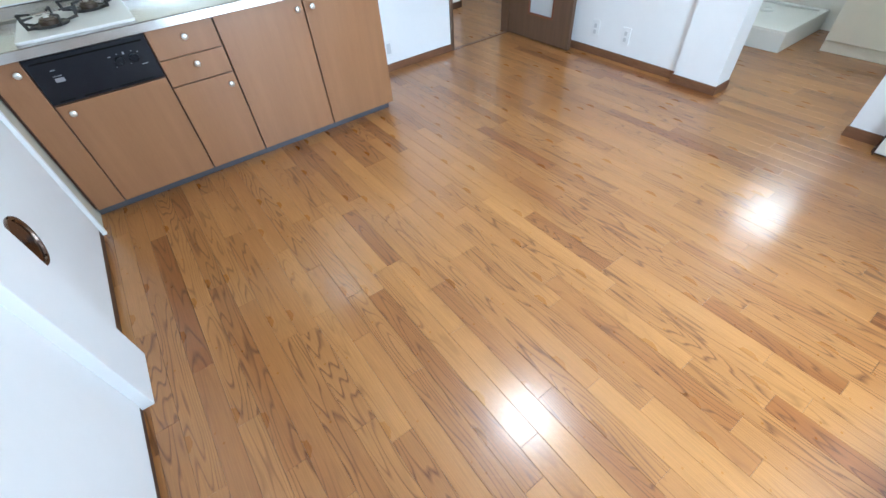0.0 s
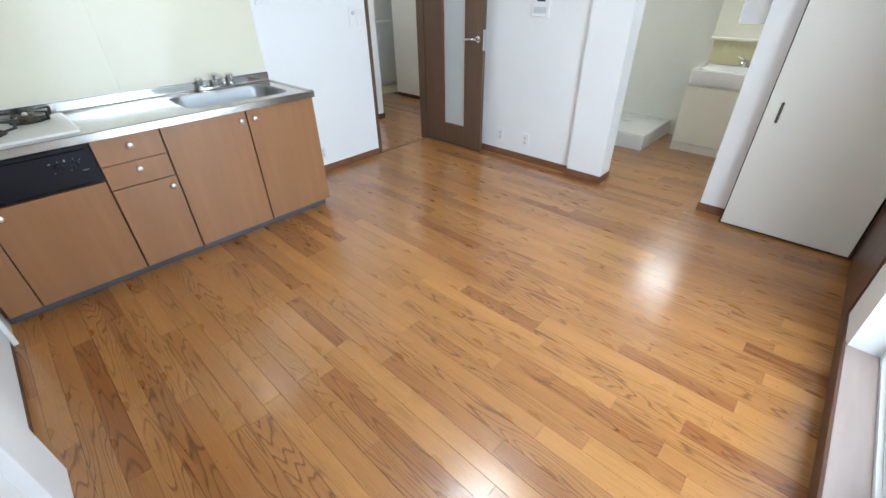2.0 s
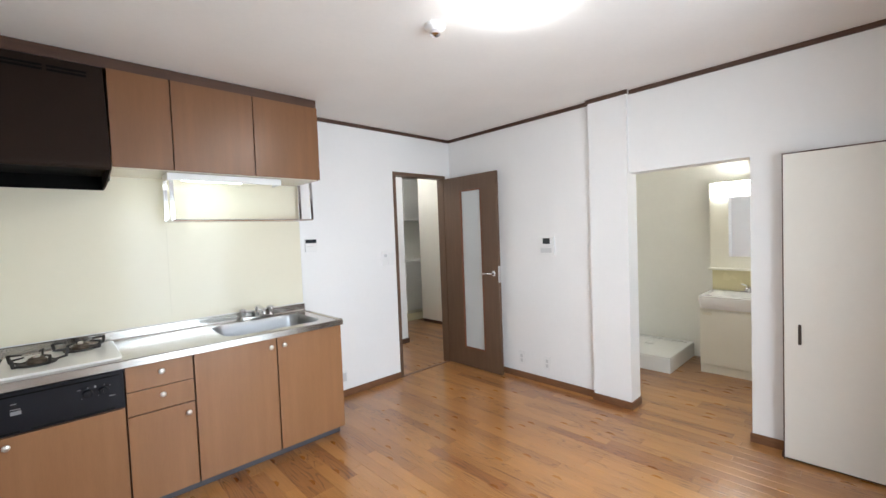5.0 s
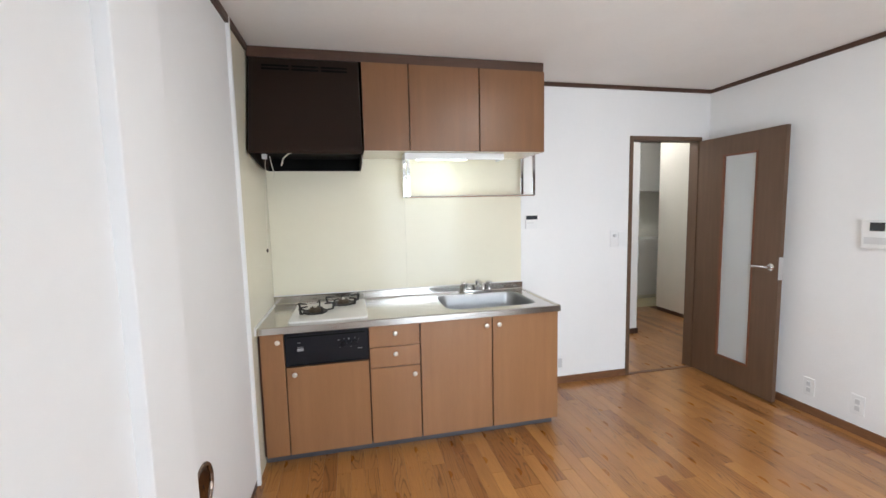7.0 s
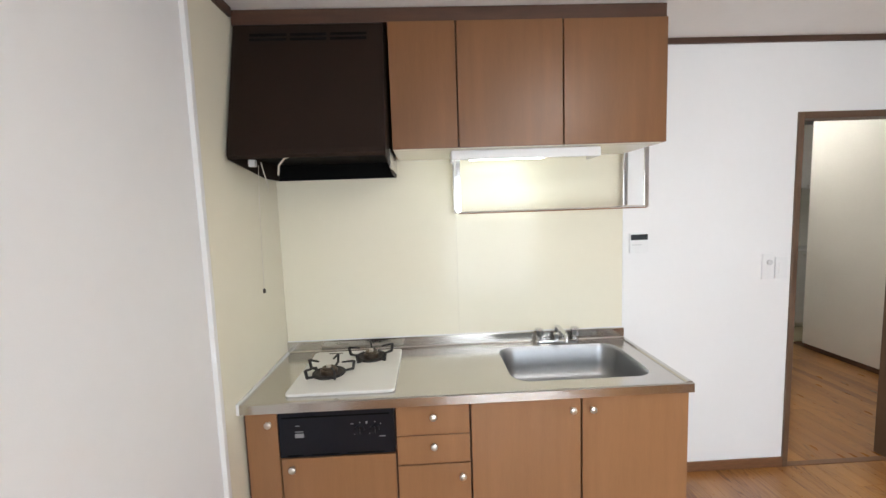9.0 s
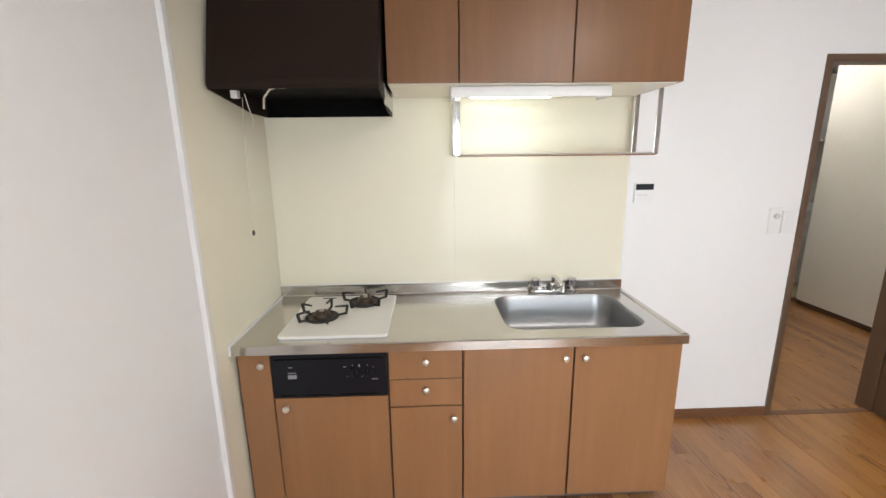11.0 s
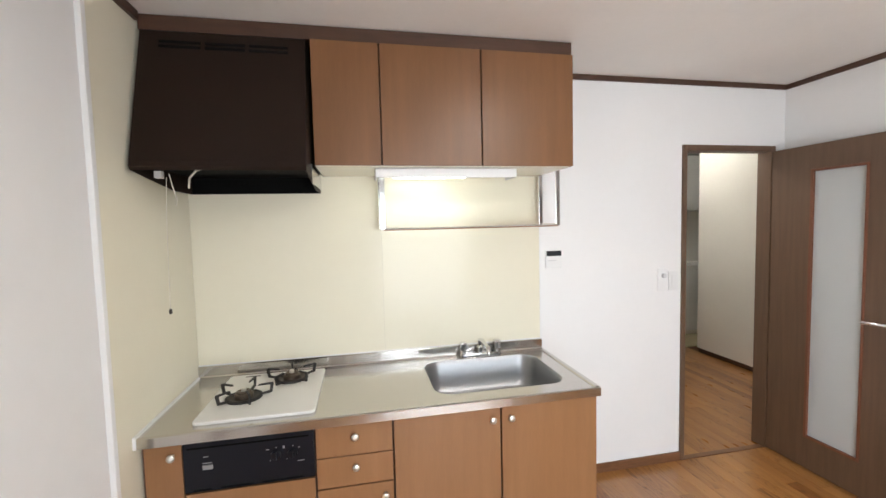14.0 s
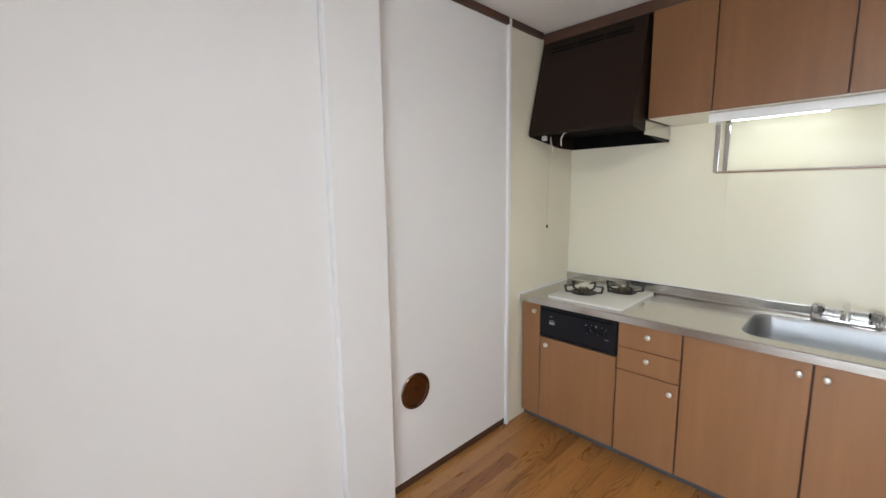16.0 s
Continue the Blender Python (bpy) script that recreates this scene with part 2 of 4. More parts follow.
# ---- mesh helpers ----
def box(bm, x0, x1, y0, y1, z0, z1):
    v = [bm.verts.new(p) for p in ((x0, y0, z0), (x1, y0, z0), (x1, y1, z0), (x0, y1, z0), (x0, y0, z1), (x1, y0, z1), (x1, y1, z1), (x0, y1, z1))]
    for f in ((0, 3, 2, 1), (4, 5, 6, 7), (0, 1, 5, 4), (1, 2, 6, 5), (2, 3, 7, 6), (3, 0, 4, 7)):
        bm.faces.new([v[i] for i in f])


def finish(bm, name, mat, parent=None, bevel=0.0, smooth=False, base=None):
    """Turns bm, in world metres, into an object that stands at base (or at its own foot)."""
    bmesh.ops.recalc_face_normals(bm, faces=bm.faces)
    if bevel:
        bmesh.ops.bevel(bm, geom=[e for e in bm.edges if len(e.link_faces) == 2 and e.calc_face_angle(0) > 0.5], offset=bevel, segments=2, affect="EDGES", profile=0.6)
    co = [v.co for v in bm.verts]
    if base is None:
        base = Vector(((min(c.x for c in co) + max(c.x for c in co)) / 2, (min(c.y for c in co) + max(c.y for c in co)) / 2, min(c.z for c in co)))
    base = Vector(base)
    bmesh.ops.translate(bm, verts=bm.verts, vec=-base)
    if smooth:
        for f in bm.faces:
            f.smooth = True
        for e in bm.edges:
            e.smooth = len(e.link_faces) == 2 and e.calc_face_angle(0) < 0.7
    me = bpy.data.meshes.new(name)
    bm.to_mesh(me)
    bm.free()
    me.materials.append(mat)
    ob = new(name, me)
    ob.location = base
    if parent:
        ob.parent = parent
        up, loc = parent, Vector((0, 0, 0))
        while up:
            loc += up.location
            up = up.parent
        ob.location = base - loc
    return ob


def boxes(name, mat, rows, parent=None, bevel=0.0, **kw):
    bm = bmesh.new()
    for r in rows:
        box(bm, *r)
    return finish(bm, name, mat, parent, bevel, **kw)


def thing(name, at, label, category, group="", kind=""):
    e = new(name)
    e.location = at
    e.empty_display_size = 0.05
    return tagged(e, label, category, group, kind)


def lathe(bm, profile, m=Matrix(), n=24):
    """Profile of (radius, height) turned about m's z axis."""
    rings = []
    for r, h in profile:
        rings.append([bm.verts.new(m @ Vector((r * math.cos(2 * math.pi * i / n), r * math.sin(2 * math.pi * i / n), h))) for i in range(n)])
    for a, b in zip(rings, rings[1:]):
        for i in range(n):
            bm.faces.new((a[i], a[(i + 1) % n], b[(i + 1) % n], b[i]))
    bm.faces.new(rings[0][::-1])
    bm.faces.new(rings[-1])


def tube(bm, points, r, n=8):
    """A round bar along points."""
    pts = [Vector(p) for p in points]
    rings = []
    for i, p in enumerate(pts):
        d = (pts[min(i + 1, len(pts) - 1)] - pts[max(i - 1, 0)]).normalized()
        q = d.to_track_quat("Z", "Y")
        rings.append([bm.verts.new(p + q @ Vector((r * math.cos(2 * math.pi * k / n), r * math.sin(2 * math.pi * k / n), 0))) for k in range(n)])
    for a, b in zip(rings, rings[1:]):
        for k in range(n):
            bm.faces.new((a[k], a[(k + 1) % n], b[(k + 1) % n], b[k]))
    bm.faces.new(rings[0][::-1])
    bm.faces.new(rings[-1])


def prism(bm, outline, axis, a, b):
    """An outline of pairs pushed from a to b along axis (x: pairs are y, z; y: x, z; z: x, y)."""
    def put(p, t):
        return {"x": (t, p[0], p[1]), "y": (p[0], t, p[1]), "z": (p[0], p[1], t)}[axis]
    lo, hi = [bm.verts.new(put(p, a)) for p in outline], [bm.verts.new(put(p, b)) for p in outline]
    n = len(outline)
    for i in range(n):
        bm.faces.new((lo[i], lo[(i + 1) % n], hi[(i + 1) % n], hi[i]))
    bm.faces.new(lo[::-1])
    bm.faces.new(hi)


def rounded(x0, x1, y0, y1, r, n=6):
    out = []
    for cx, cy, a in ((x1 - r, y1 - r, 0), (x0 + r, y1 - r, 90), (x0 + r, y0 + r, 180), (x1 - r, y0 + r, 270)):
        for i in range(n + 1):
            t = radians(a + 90 * i / n)
            out.append((cx + r * math.cos(t), cy + r * math.sin(t)))
    return out


# ---- setting ----
H = 2.388
XR, YW = 3.52, -3.50          # wall with the intercom; wall with the window
XP, XQ, XC = 3.508, 3.474, 3.385   # wall over the opening; pillar; closet front


def structure(name, mat, rows, label, category, bevel=0.0):
    return tagged(boxes(name, mat, rows, bevel=bevel), label, category, kind="structure")


floor = structure("floor", M_SUB, [(-0.9, 5.75, -3.62, 3.2, -0.10, -0.006)], "glossy honey brown oak strip floor in a dwelling", "floor")
structure("ceiling", M_CEIL, [(-0.2, 5.75, -3.85, 3.2, H, H + 0.1)], "off-white papered ceiling with faint texture", "ceiling")
structure("wall_kitchen", M_WALL, [(-0.12, 2.752, 0, 0.072, 0, H), (2.752, 3.44, 0, 0.072, 2.0, H), (3.44, 3.64, 0, 0.072, 0, H)], "white papered wall behind the kitchen unit", "wall")
structure("wall_intercom", M_WALL, [(XR, 3.64, -1.62, 0, 0, H)], "white papered wall with intercom and outlets", "wall")
structure("wall_washroom_front", M_WALL, [(XQ, 3.64, -1.915, -1.62, 0, H), (XP, 3.64, -2.645, -1.915, 1.785, H), (XP, 3.64, -2.80, -2.645, 0, H), (XP, 3.64, -3.5, -2.80, 1.775, H), (3.60, 3.64, -3.5, -2.80, 0, 1.775)], "white papered wall with pillar, washroom opening and closet recess", "wall")
structure("wall_window", M_WALL, [(2.385, 3.64, YW - 0.22, YW, 0, H), (0.92, 2.385, YW - 0.22, YW, 2.0, H), (-0.12, 0.92, YW - 0.22, YW, 0, H), (0.92, 2.385, YW - 0.22, YW, 0, 0.075)], "white papered wall around the balcony window", "wall")
structure("wall_left", M_WALL, [(-0.20, -0.06, YW - 0.2, 0, 0, H)], "white wall behind the sliding panels", "wall")
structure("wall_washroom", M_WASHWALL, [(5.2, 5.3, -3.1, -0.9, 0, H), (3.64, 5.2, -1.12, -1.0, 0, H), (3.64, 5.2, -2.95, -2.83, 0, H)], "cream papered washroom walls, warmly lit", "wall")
structure("wall_hall", M_WALL, [(2.1, 3.62, 0.97, 1.07, 0, H), (2.1, 2.2, 0.072, 0.97, 0, H), (3.52, 3.62, 1.07, 3.1, 0, H), (5.6, 5.7, 0.12, 3.1, 0, H), (3.62, 5.6, 2.85, 2.95, 0, H), (3.64, 5.7, 0.0, 0.12, 0, H)], "white papered walls of the entrance hall", "wall")
structure("wall_hall_panel", M_CLOSET, [(4.58, 4.66, 0.12, 1.80, 0.05, H)], "cream sliding closet board in the hall", "panel", 0.003)
structure("baseboard_hall", M_TRIM, [(4.595, 4.65, 0.12, 1.79, 0, 0.05), (2.2, 3.63, 0.958, 0.97, 0, 0.06), (3.62, 3.632, 0.958, 1.9, 0, 0.06)], "dark brown hall baseboard", "baseboard")
structure("entrance_floor", M_GENKAN, [(3.62, 5.6, 1.98, 2.85, -0.006, 0.004)], "yellowish tiled entrance floor past the hall", "floor")
structure("ground", M_GROUND, [(-60, 60, -80, -3.73, -0.32, -0.22)], "grey concrete balcony ground outside the window", "ground")

CROWN = 0.030
crown = [
    (1.82, XR, -0.014, 0, H - CROWN, H), (XR - 0.014, XR, -1.606, -0.014, H - CROWN, H),
    (XQ - 0.014, XQ, -1.929, -1.606, H - CROWN, H), (XQ, XR - 0.014, -1.62, -1.606, H - CROWN, H), (XP - 0.014, XP, -2.645, -1.929, H - CROWN, H), (XP - 0.014, XP, -3.5, -2.645, H - CROWN, H),
    (0.0, 3.43, YW, YW + 0.014, H - CROWN, H), (-0.06, 0.000, -0.716, -0.40, H - 0.036, H), (-0.06, -0.002, -1.640, -0.741, H - 0.036, H), (-0.03, 0.010, -3.48, -1.886, H - 0.036, H),
]
structure("trim_ceiling", M_TRIM, crown, "dark brown wooden crown moulding along the ceiling", "trim", 0.002)
B = 0.058
base_rows = [
    (1.80, 2.752, -0.010, 0, 0, B), (XR - 0.010, XR, -1.61, -0.010, 0, B),
    (XQ - 0.010, XQ, -1.925, -1.61, 0, B), (XQ, 3.64, -1.925, -1.915, 0, B), (XQ, XR - 0.010, -1.62, -1.61, 0, B),
    (XP - 0.010, XP, -2.80, -2.635, 0, B), (XP, 3.64, -2.645, -2.635, 0, B),
]
structure("baseboard", M_BASE, base_rows, "brown wooden baseboard at the foot of the walls", "baseboard", 0.002)

# brown board, coloured darker than the other baseboards to carry the shade below the window
structure("baseboard_window_shaded", M_PANELDARK, [(0.0, 2.69, YW, YW + 0.010, 0, 0.070)], "dark brown board at the foot of the window wall, darkened to add its shade", "baseboard", 0.002)

# cream splash panels, one sheet each side of the corner, with white edge beads
structure("splash_panel", M_CREAM, [(-0.013, 0.907, -0.006, 0, 0.05, 1.83), (0.9075, 1.803, -0.006, 0, 0.05, 1.83)], "glossy cream kitchen splash panel on the wall", "panel")
structure("splash_panel_side", M_CREAM, [(-0.06, -0.014, -0.716, 0, 0, H - 0.036)], "glossy cream splash panel beside the stove", "panel")
structure("trim_panel", M_WHITE, [(-0.06, -0.002, -0.740, -0.717, 0, H), (1.803, 1.812, -0.009, 0, 0.86, 1.80)], "white edge bead of the splash panel", "trim", 0.003)

# door frame
fr = structure("door_frame_1", M_DOOR, [(2.752, 2.782, -0.012, 0.082, 0, 2.0), (3.405, 3.44, -0.012, 0.082, 0, 2.0), (2.782, 3.405, -0.012, 0.082, 1.965, 2.0)], "dark brown wooden door frame to the hall", "door frame", 0.003)
structure("threshold", M_BASE, [(2.782, 3.405, -0.01, 0.03, -0.004, 0.004)], "brown wooden floor threshold strip under the hall door", "trim", 0.002)

# pillar between the sliding panels, and the low rails they run in
bm = bmesh.new()
prism(bm, [(-0.06, -1.640), (0.038, -1.640), (0.034, -1.885), (-0.06, -1.885)], "z", 0.0, H)
tagged(finish(bm, "pillar_2", M_FUSUMA, bevel=0.004), "white papered pillar between the sliding panels", "pillar", kind="structure")
structure("rail_floor", M_TRIM, [(-0.06, -0.020, -1.640, -0.741, 0, 0.042), (-0.06, -0.004, -3.5, -1.885, 0, 0.03)], "dark brown floor rail under the sliding panels", "trim", 0.002)


def sliding_panel(y0, y1, x, pull_y=None, foot=0.042):
    t = thing("sliding_panel", (x - 0.015, (y0 + y1) / 2, foot), "white papered sliding panel, closed, in a floor rail", "sliding door", "sliding panels along the wall")
    boxes("panel_board", M_FUSUMA, [(x - 0.03, x, y0, y1, foot, H - 0.036)], t, 0.003)
    if pull_y:
        bm = bmesh.new()
        m = Matrix.Translation((x, pull_y, 0.490)) @ Matrix.Rotation(radians(90), 4, "Y")
        lathe(bm, [(0.090, -0.002), (0.090, 0.005), (0.087, 0.008), (0.076, 0.008), (0.073, 0.002), (0.02, 0.0006), (0.010, 0.0012), (0.004, 0.003)], m, 40)
        ob = finish(bm, "round_pull", M_PULL, t, smooth=True)
        tagged(ob, "round dark metal recessed pull")
    return t


M_PULL = material("pull_bronze", (0.22, 0.16, 0.13), 0.14, metal=1.0, vary=0.15, scale=25)
sliding_panel(-1.640, -0.741, -0.018, -1.460)
sliding_panel(-3.49, -1.886, 0.0, foot=0.03)

# window
structure("window_sill", M_SILL, [(0.92, 2.385, YW - 0.10, YW + 0.006, 0.075, 0.10)], "pale wooden board in the window opening", "sill", 0.003)
structure("trim_sill", M_PANELDARK, [(0.90, 2.40, YW + 0.006, YW + 0.018, 0.07, 0.103)], "brown wooden nosing of the window board", "trim", 0.002)
win = tagged(new("window_1"), "sliding aluminium balcony window with clear panes", "window", kind="structure")
win.location = (1.44, YW - 0.15, 0.10)
boxes("frame", M_WHITE, [(0.92, 0.96, -3.72, -3.60, 0.075, 2.0), (2.345, 2.385, -3.72, -3.60, 0.075, 2.0), (0.96, 2.345, -3.72, -3.60, 1.95, 2.0), (0.96, 2.345, -3.72, -3.60, 0.075, 0.115), (0.96, 2.345, -3.625, -3.615, 0.115, 0.135), (0.96, 2.345, -3.668, -3.660, 0.115, 0.135)], win, 0.002)
for x0, x1, y in ((0.96, 1.68, -3.648), (1.62, 2.345, -3.690)):
    sash = boxes("sash", M_ALU, [(x0, x0 + 0.05, y, y + 0.026, 0.118, 1.95), (x1 - 0.05, x1, y, y + 0.026, 0.118, 1.95), (x0 + 0.05, x1 - 0.05, y, y + 0.026, 0.118, 0.20), (x0 + 0.05, x1 - 0.05, y, y + 0.026, 1.90, 1.95)], win, 0.002)
    pane = boxes("pane", M_GLASS, [(x0 + 0.05, x1 - 0.05, y + 0.010, y + 0.015, 0.20, 1.90)], win)
    pane.visible_shadow = False
structure("window_panel", M_PANELDARK, [(2.69, 3.42, YW, YW + 0.010, 0, 2.0)], "dark brown wooden board beside the closet", "panel", 0.002)

# ---- hall door leaf, open at a right angle ----
leaf = thing("hall_door", (3.41, -0.02, 0.01), "dark brown wooden door with frosted glass, standing open", "door")
LX0, LX1 = 3.408, 3.442
LY0, LY1 = -0.725, -0.020
GY0, GY1, GZ0, GZ1 = -0.535, -0.250, 0.20, 1.82
boxes("leaf_board", M_DOOR, [(LX0, LX1, LY0, GY0, 0.01, 1.962), (LX0, LX1, GY1, LY1, 0.01, 1.962), (LX0, LX1, GY0, GY1, 0.01, GZ0), (LX0, LX1, GY0, GY1, GZ1, 1.962)], leaf)
boxes("glazing_bead", M_BEAD, [(LX0 - 0.004, LX1 + 0.004, GY0, GY0 + 0.014, GZ0, GZ1), (LX0 - 0.004, LX1 + 0.004, GY1 - 0.014, GY1, GZ0, GZ1), (LX0 - 0.004, LX1 + 0.004, GY0 + 0.014, GY1 - 0.014, GZ0, GZ0 + 0.014), (LX0 - 0.004, LX1 + 0.004, GY0 + 0.014, GY1 - 0.014, GZ1 - 0.014, GZ1)], leaf, 0.002)
tagged(boxes("pane", M_FROST, [(LX0 + 0.013, LX0 + 0.019, GY0 + 0.014, GY1 - 0.014, GZ0 + 0.014, GZ1 - 0.014)], leaf), "frosted white glass")
bm = bmesh.new()
side = Matrix.Translation((LX0, -0.672, 0.985)) @ Matrix.Rotation(radians(-90), 4, "Y")
lathe(bm, [(0.025, 0.0), (0.025, 0.006), (0.011, 0.009), (0.010, 0.045), (0.006, 0.048)], side, 20)
tube(bm, [(LX0 - 0.042, -0.678, 0.985), (LX0 - 0.044, -0.655, 0.986), (LX0 - 0.043, -0.60, 0.983), (LX0 - 0.040, -0.555, 0.979), (LX0 - 0.034, -0.545, 0.978)], 0.009, 10)
box(bm, LX0 - 0.002, LX1 + 0.002, LY0 - 0.003, LY0 + 0.001, 0.90, 1.06)
tagged(finish(bm, "lever_handle", M_CHROME, leaf, smooth=True), "satin chrome lever handle")

# ---- kitchen unit ----
unit = thing("kitchen_unit", (0.9, -0.3, 0), "brown veneer kitchen base unit with steel worktop", "kitchen unit")
FY = -0.585
boxes("carcass", M_GAP, [(-0.010, 1.796, -0.565, -0.01, 0.055, 0.615), (-0.010, 1.796, -0.565, -0.545, 0.615, 0.775)], unit)
tagged(boxes("kickboard", M_KICK, [(-0.010, 1.79, -0.535, -0.50, 0, 0.056)], unit), "dark grey kickboard")
boxes("side_panel", M_WOOD, [(1.797, 1.807, -0.572, -0.012, 0.055, 0.776)], unit, 0.002)
# fronts: x0, x1, z0, z1, knob x, knob z
fronts = [
    ("unit_door", 0.004, 0.128, 0.055, 0.772, 0.098, 0.728), ("unit_door", 0.134, 0.592, 0.055, 0.572, 0.180, 0.535),
    ("drawer", 0.600, 0.896, 0.644, 0.772, 0.750, 0.724), ("drawer", 0.600, 0.896, 0.520, 0.640, 0.750, 0.600),
    ("unit_door", 0.600, 0.896, 0.055, 0.514, 0.862, 0.466), ("unit_door", 0.904, 1.354, 0.055, 0.772, 1.318, 0.722), ("unit_door", 1.362, 1.806, 0.055, 0.772, 1.400, 0.722),
]
for name, x0, x1, z0, z1, kx, kz in fronts:
    d = boxes(name, M_WOOD, [(x0, x1, FY, FY + 0.018, z0, z1)], unit, 0.0015)
    bm = bmesh.new()
    lathe(bm, [(0.006, 0.0), (0.005, 0.010), (0.012, 0.013), (0.0145, 0.019), (0.0135, 0.024), (0.008, 0.027)], Matrix.Translation((kx, FY, kz)) @ Matrix.Rotation(radians(90), 4, "X"), 18)
    finish(bm, "knob", M_KNOB, d, smooth=True)

# worktop: frame of steel round the sink mouth, rolled front, raised rims
TZ, SX0, SX1, SY0, SY1 = 0.815, 1.095, 1.712, -0.515, -0.085
bm = bmesh.new()
mouth = rounded(SX0, SX1, SY0, SY1, 0.085, 7)
mid = len(mouth)
outer = []
for x, y in mouth:
    # push each mouth point out to the worktop's rectangle
    cx, cy = (SX0 + SX1) / 2, (SY0 + SY1) / 2
    dx, dy = x - cx, y - cy
    s = min(((1.785 - cx) if dx > 0 else (cx - 0.93)) / max(abs(dx), 1e-6), ((-0.02 - cy) if dy > 0 else (cy + 0.603)) / max(abs(dy), 1e-6))
    outer.append((cx + dx * s, cy + dy * s))
for corner in ((1.785, -0.02), (0.93, -0.02), (0.93, -0.603), (1.785, -0.603)):
    i = min(range(mid), key=lambda k: (outer[k][0] - corner[0]) ** 2 + (outer[k][1] - corner[1]) ** 2)
    outer[i] = corner
vo, vi = [bm.verts.new((x, y, TZ)) for x, y in outer], [bm.verts.new((x, y, TZ)) for x, y in mouth]
for i in range(mid):
    bm.faces.new((vo[i], vo[(i + 1) % mid], vi[(i + 1) % mid], vi[i]))
q = [bm.verts.new(p) for p in ((-0.012, -0.603, TZ), (0.93, -0.603, TZ), (0.93, -0.02, TZ), (-0.012, -0.02, TZ))]
bm.faces.new(q)
for f in bm.faces:
    if f.normal.z < 0:
        f.normal_flip()
low_o, low_i = [bm.verts.new((v.co.x, v.co.y, TZ - 0.003)) for v in vo], [bm.verts.new((v.co.x, v.co.y, TZ - 0.003)) for v in vi]
for i in range(mid):
    bm.faces.new((vi[i], vi[(i + 1) % mid], low_i[(i + 1) % mid], low_i[i]))
    bm.faces.new((low_o[(i + 1) % mid], low_o[i], low_i[i], low_i[(i + 1) % mid]))
front = [(-0.598, TZ - 0.006), (-0.600, TZ + 0.001), (-0.606, TZ + 0.003), (-0.611, TZ - 0.001), (-0.612, TZ - 0.036), (-0.606, TZ - 0.038), (-0.604, TZ - 0.01)]
prism(bm, front, "x", -0.012, 1.812)
prism(bm, [(-0.007, TZ - 0.03), (-0.007, 0.872), (-0.017, 0.872), (-0.020, 0.869), (-0.020, TZ + 0.010), (-0.024, TZ + 0.004), (-0.032, TZ + 0.001), (-0.032, TZ - 0.003), (-0.020, TZ - 0.03)], "x", -0.012, 1.808)
prism(bm, [(1.785, TZ - 0.002), (1.790, TZ + 0.006), (1.800, TZ + 0.007), (1.811, TZ + 0.004), (1.812, TZ - 0.036), (1.805, TZ - 0.036)], "y", -0.600, -0.020)
finish(bm, "worktop", M_STEEL, unit)
boxes("sealant", M_WHITE, [(-0.014, -0.004, -0.614, -0.008, TZ - 0.036, TZ + 0.008), (-0.012, 1.806, -0.0075, -0.0055, 0.868, 0.877)], unit)

bm = bmesh.new()
levels = [(0.0, 0.0, 0.085), (0.004, -0.006, 0.085), (0.010, -0.02, 0.082), (0.020, -0.10, 0.075), (0.030, -0.150, 0.07), (0.055, -0.175, 0.06), (0.10, -0.180, 0.05)]
rings = [[bm.verts.new((x, y, TZ + dz)) for x, y in rounded(SX0 + d, SX1 - d, SY0 + d, SY1 - d, r, 7)] for d, dz, r in levels]
for a, b in zip(rings, rings[1:]):
    for i in range(mid):
        bm.faces.new((a[i], a[(i + 1) % mid], b[(i + 1) % mid], b[i]))
bm.faces.new(rings[-1])
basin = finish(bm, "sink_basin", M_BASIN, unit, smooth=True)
bm = bmesh.new()
lathe(bm, [(0.06, 0), (0.06, 0.004), (0.045, 0.005), (0.04, 0.002), (0.01, 0.002)], Matrix.Translation((1.45, -0.19, TZ - 0.180)), 28)
finish(bm, "drain", M_CHROME, unit, smooth=True)

# tap
tap = thing("kitchen_tap", (1.425, -0.055, TZ), "chrome two-handle mixer tap on the worktop", "tap")
bm = bmesh.new()
prism(bm, rounded(1.305, 1.545, -0.080, -0.030, 0.024, 5), "z", TZ, TZ + 0.022)
finish(bm, "base_plate", M_CHROME, tap, 0.004, smooth=True)
for hx in (1.328, 1.522):
    bm = bmesh.new()
    lathe(bm, [(0.016, 0.02), (0.014, 0.036), (0.022, 0.040), (0.025, 0.050), (0.025, 0.078), (0.020, 0.085), (0.008, 0.087)], Matrix.Translation((hx, -0.055, TZ)), 8)
    finish(bm, "tap_handle", M_CHROME, tap, 0.002)
bm = bmesh.new()
tube(bm, [(1.425, -0.050, TZ + 0.02), (1.425, -0.050, TZ + 0.075), (1.425, -0.056, TZ + 0.092), (1.426, -0.085, TZ + 0.098), (1.428, -0.150, TZ + 0.092), (1.429, -0.185, TZ + 0.084), (1.430, -0.196, TZ + 0.070), (1.430, -0.197, TZ + 0.052)], 0.0105, 12)
lathe(bm, [(0.018, 0.02), (0.018, 0.05), (0.013, 0.055)], Matrix.Translation((1.425, -0.050, TZ)), 16)
finish(bm, "spout", M_CHROME, tap, smooth=True)

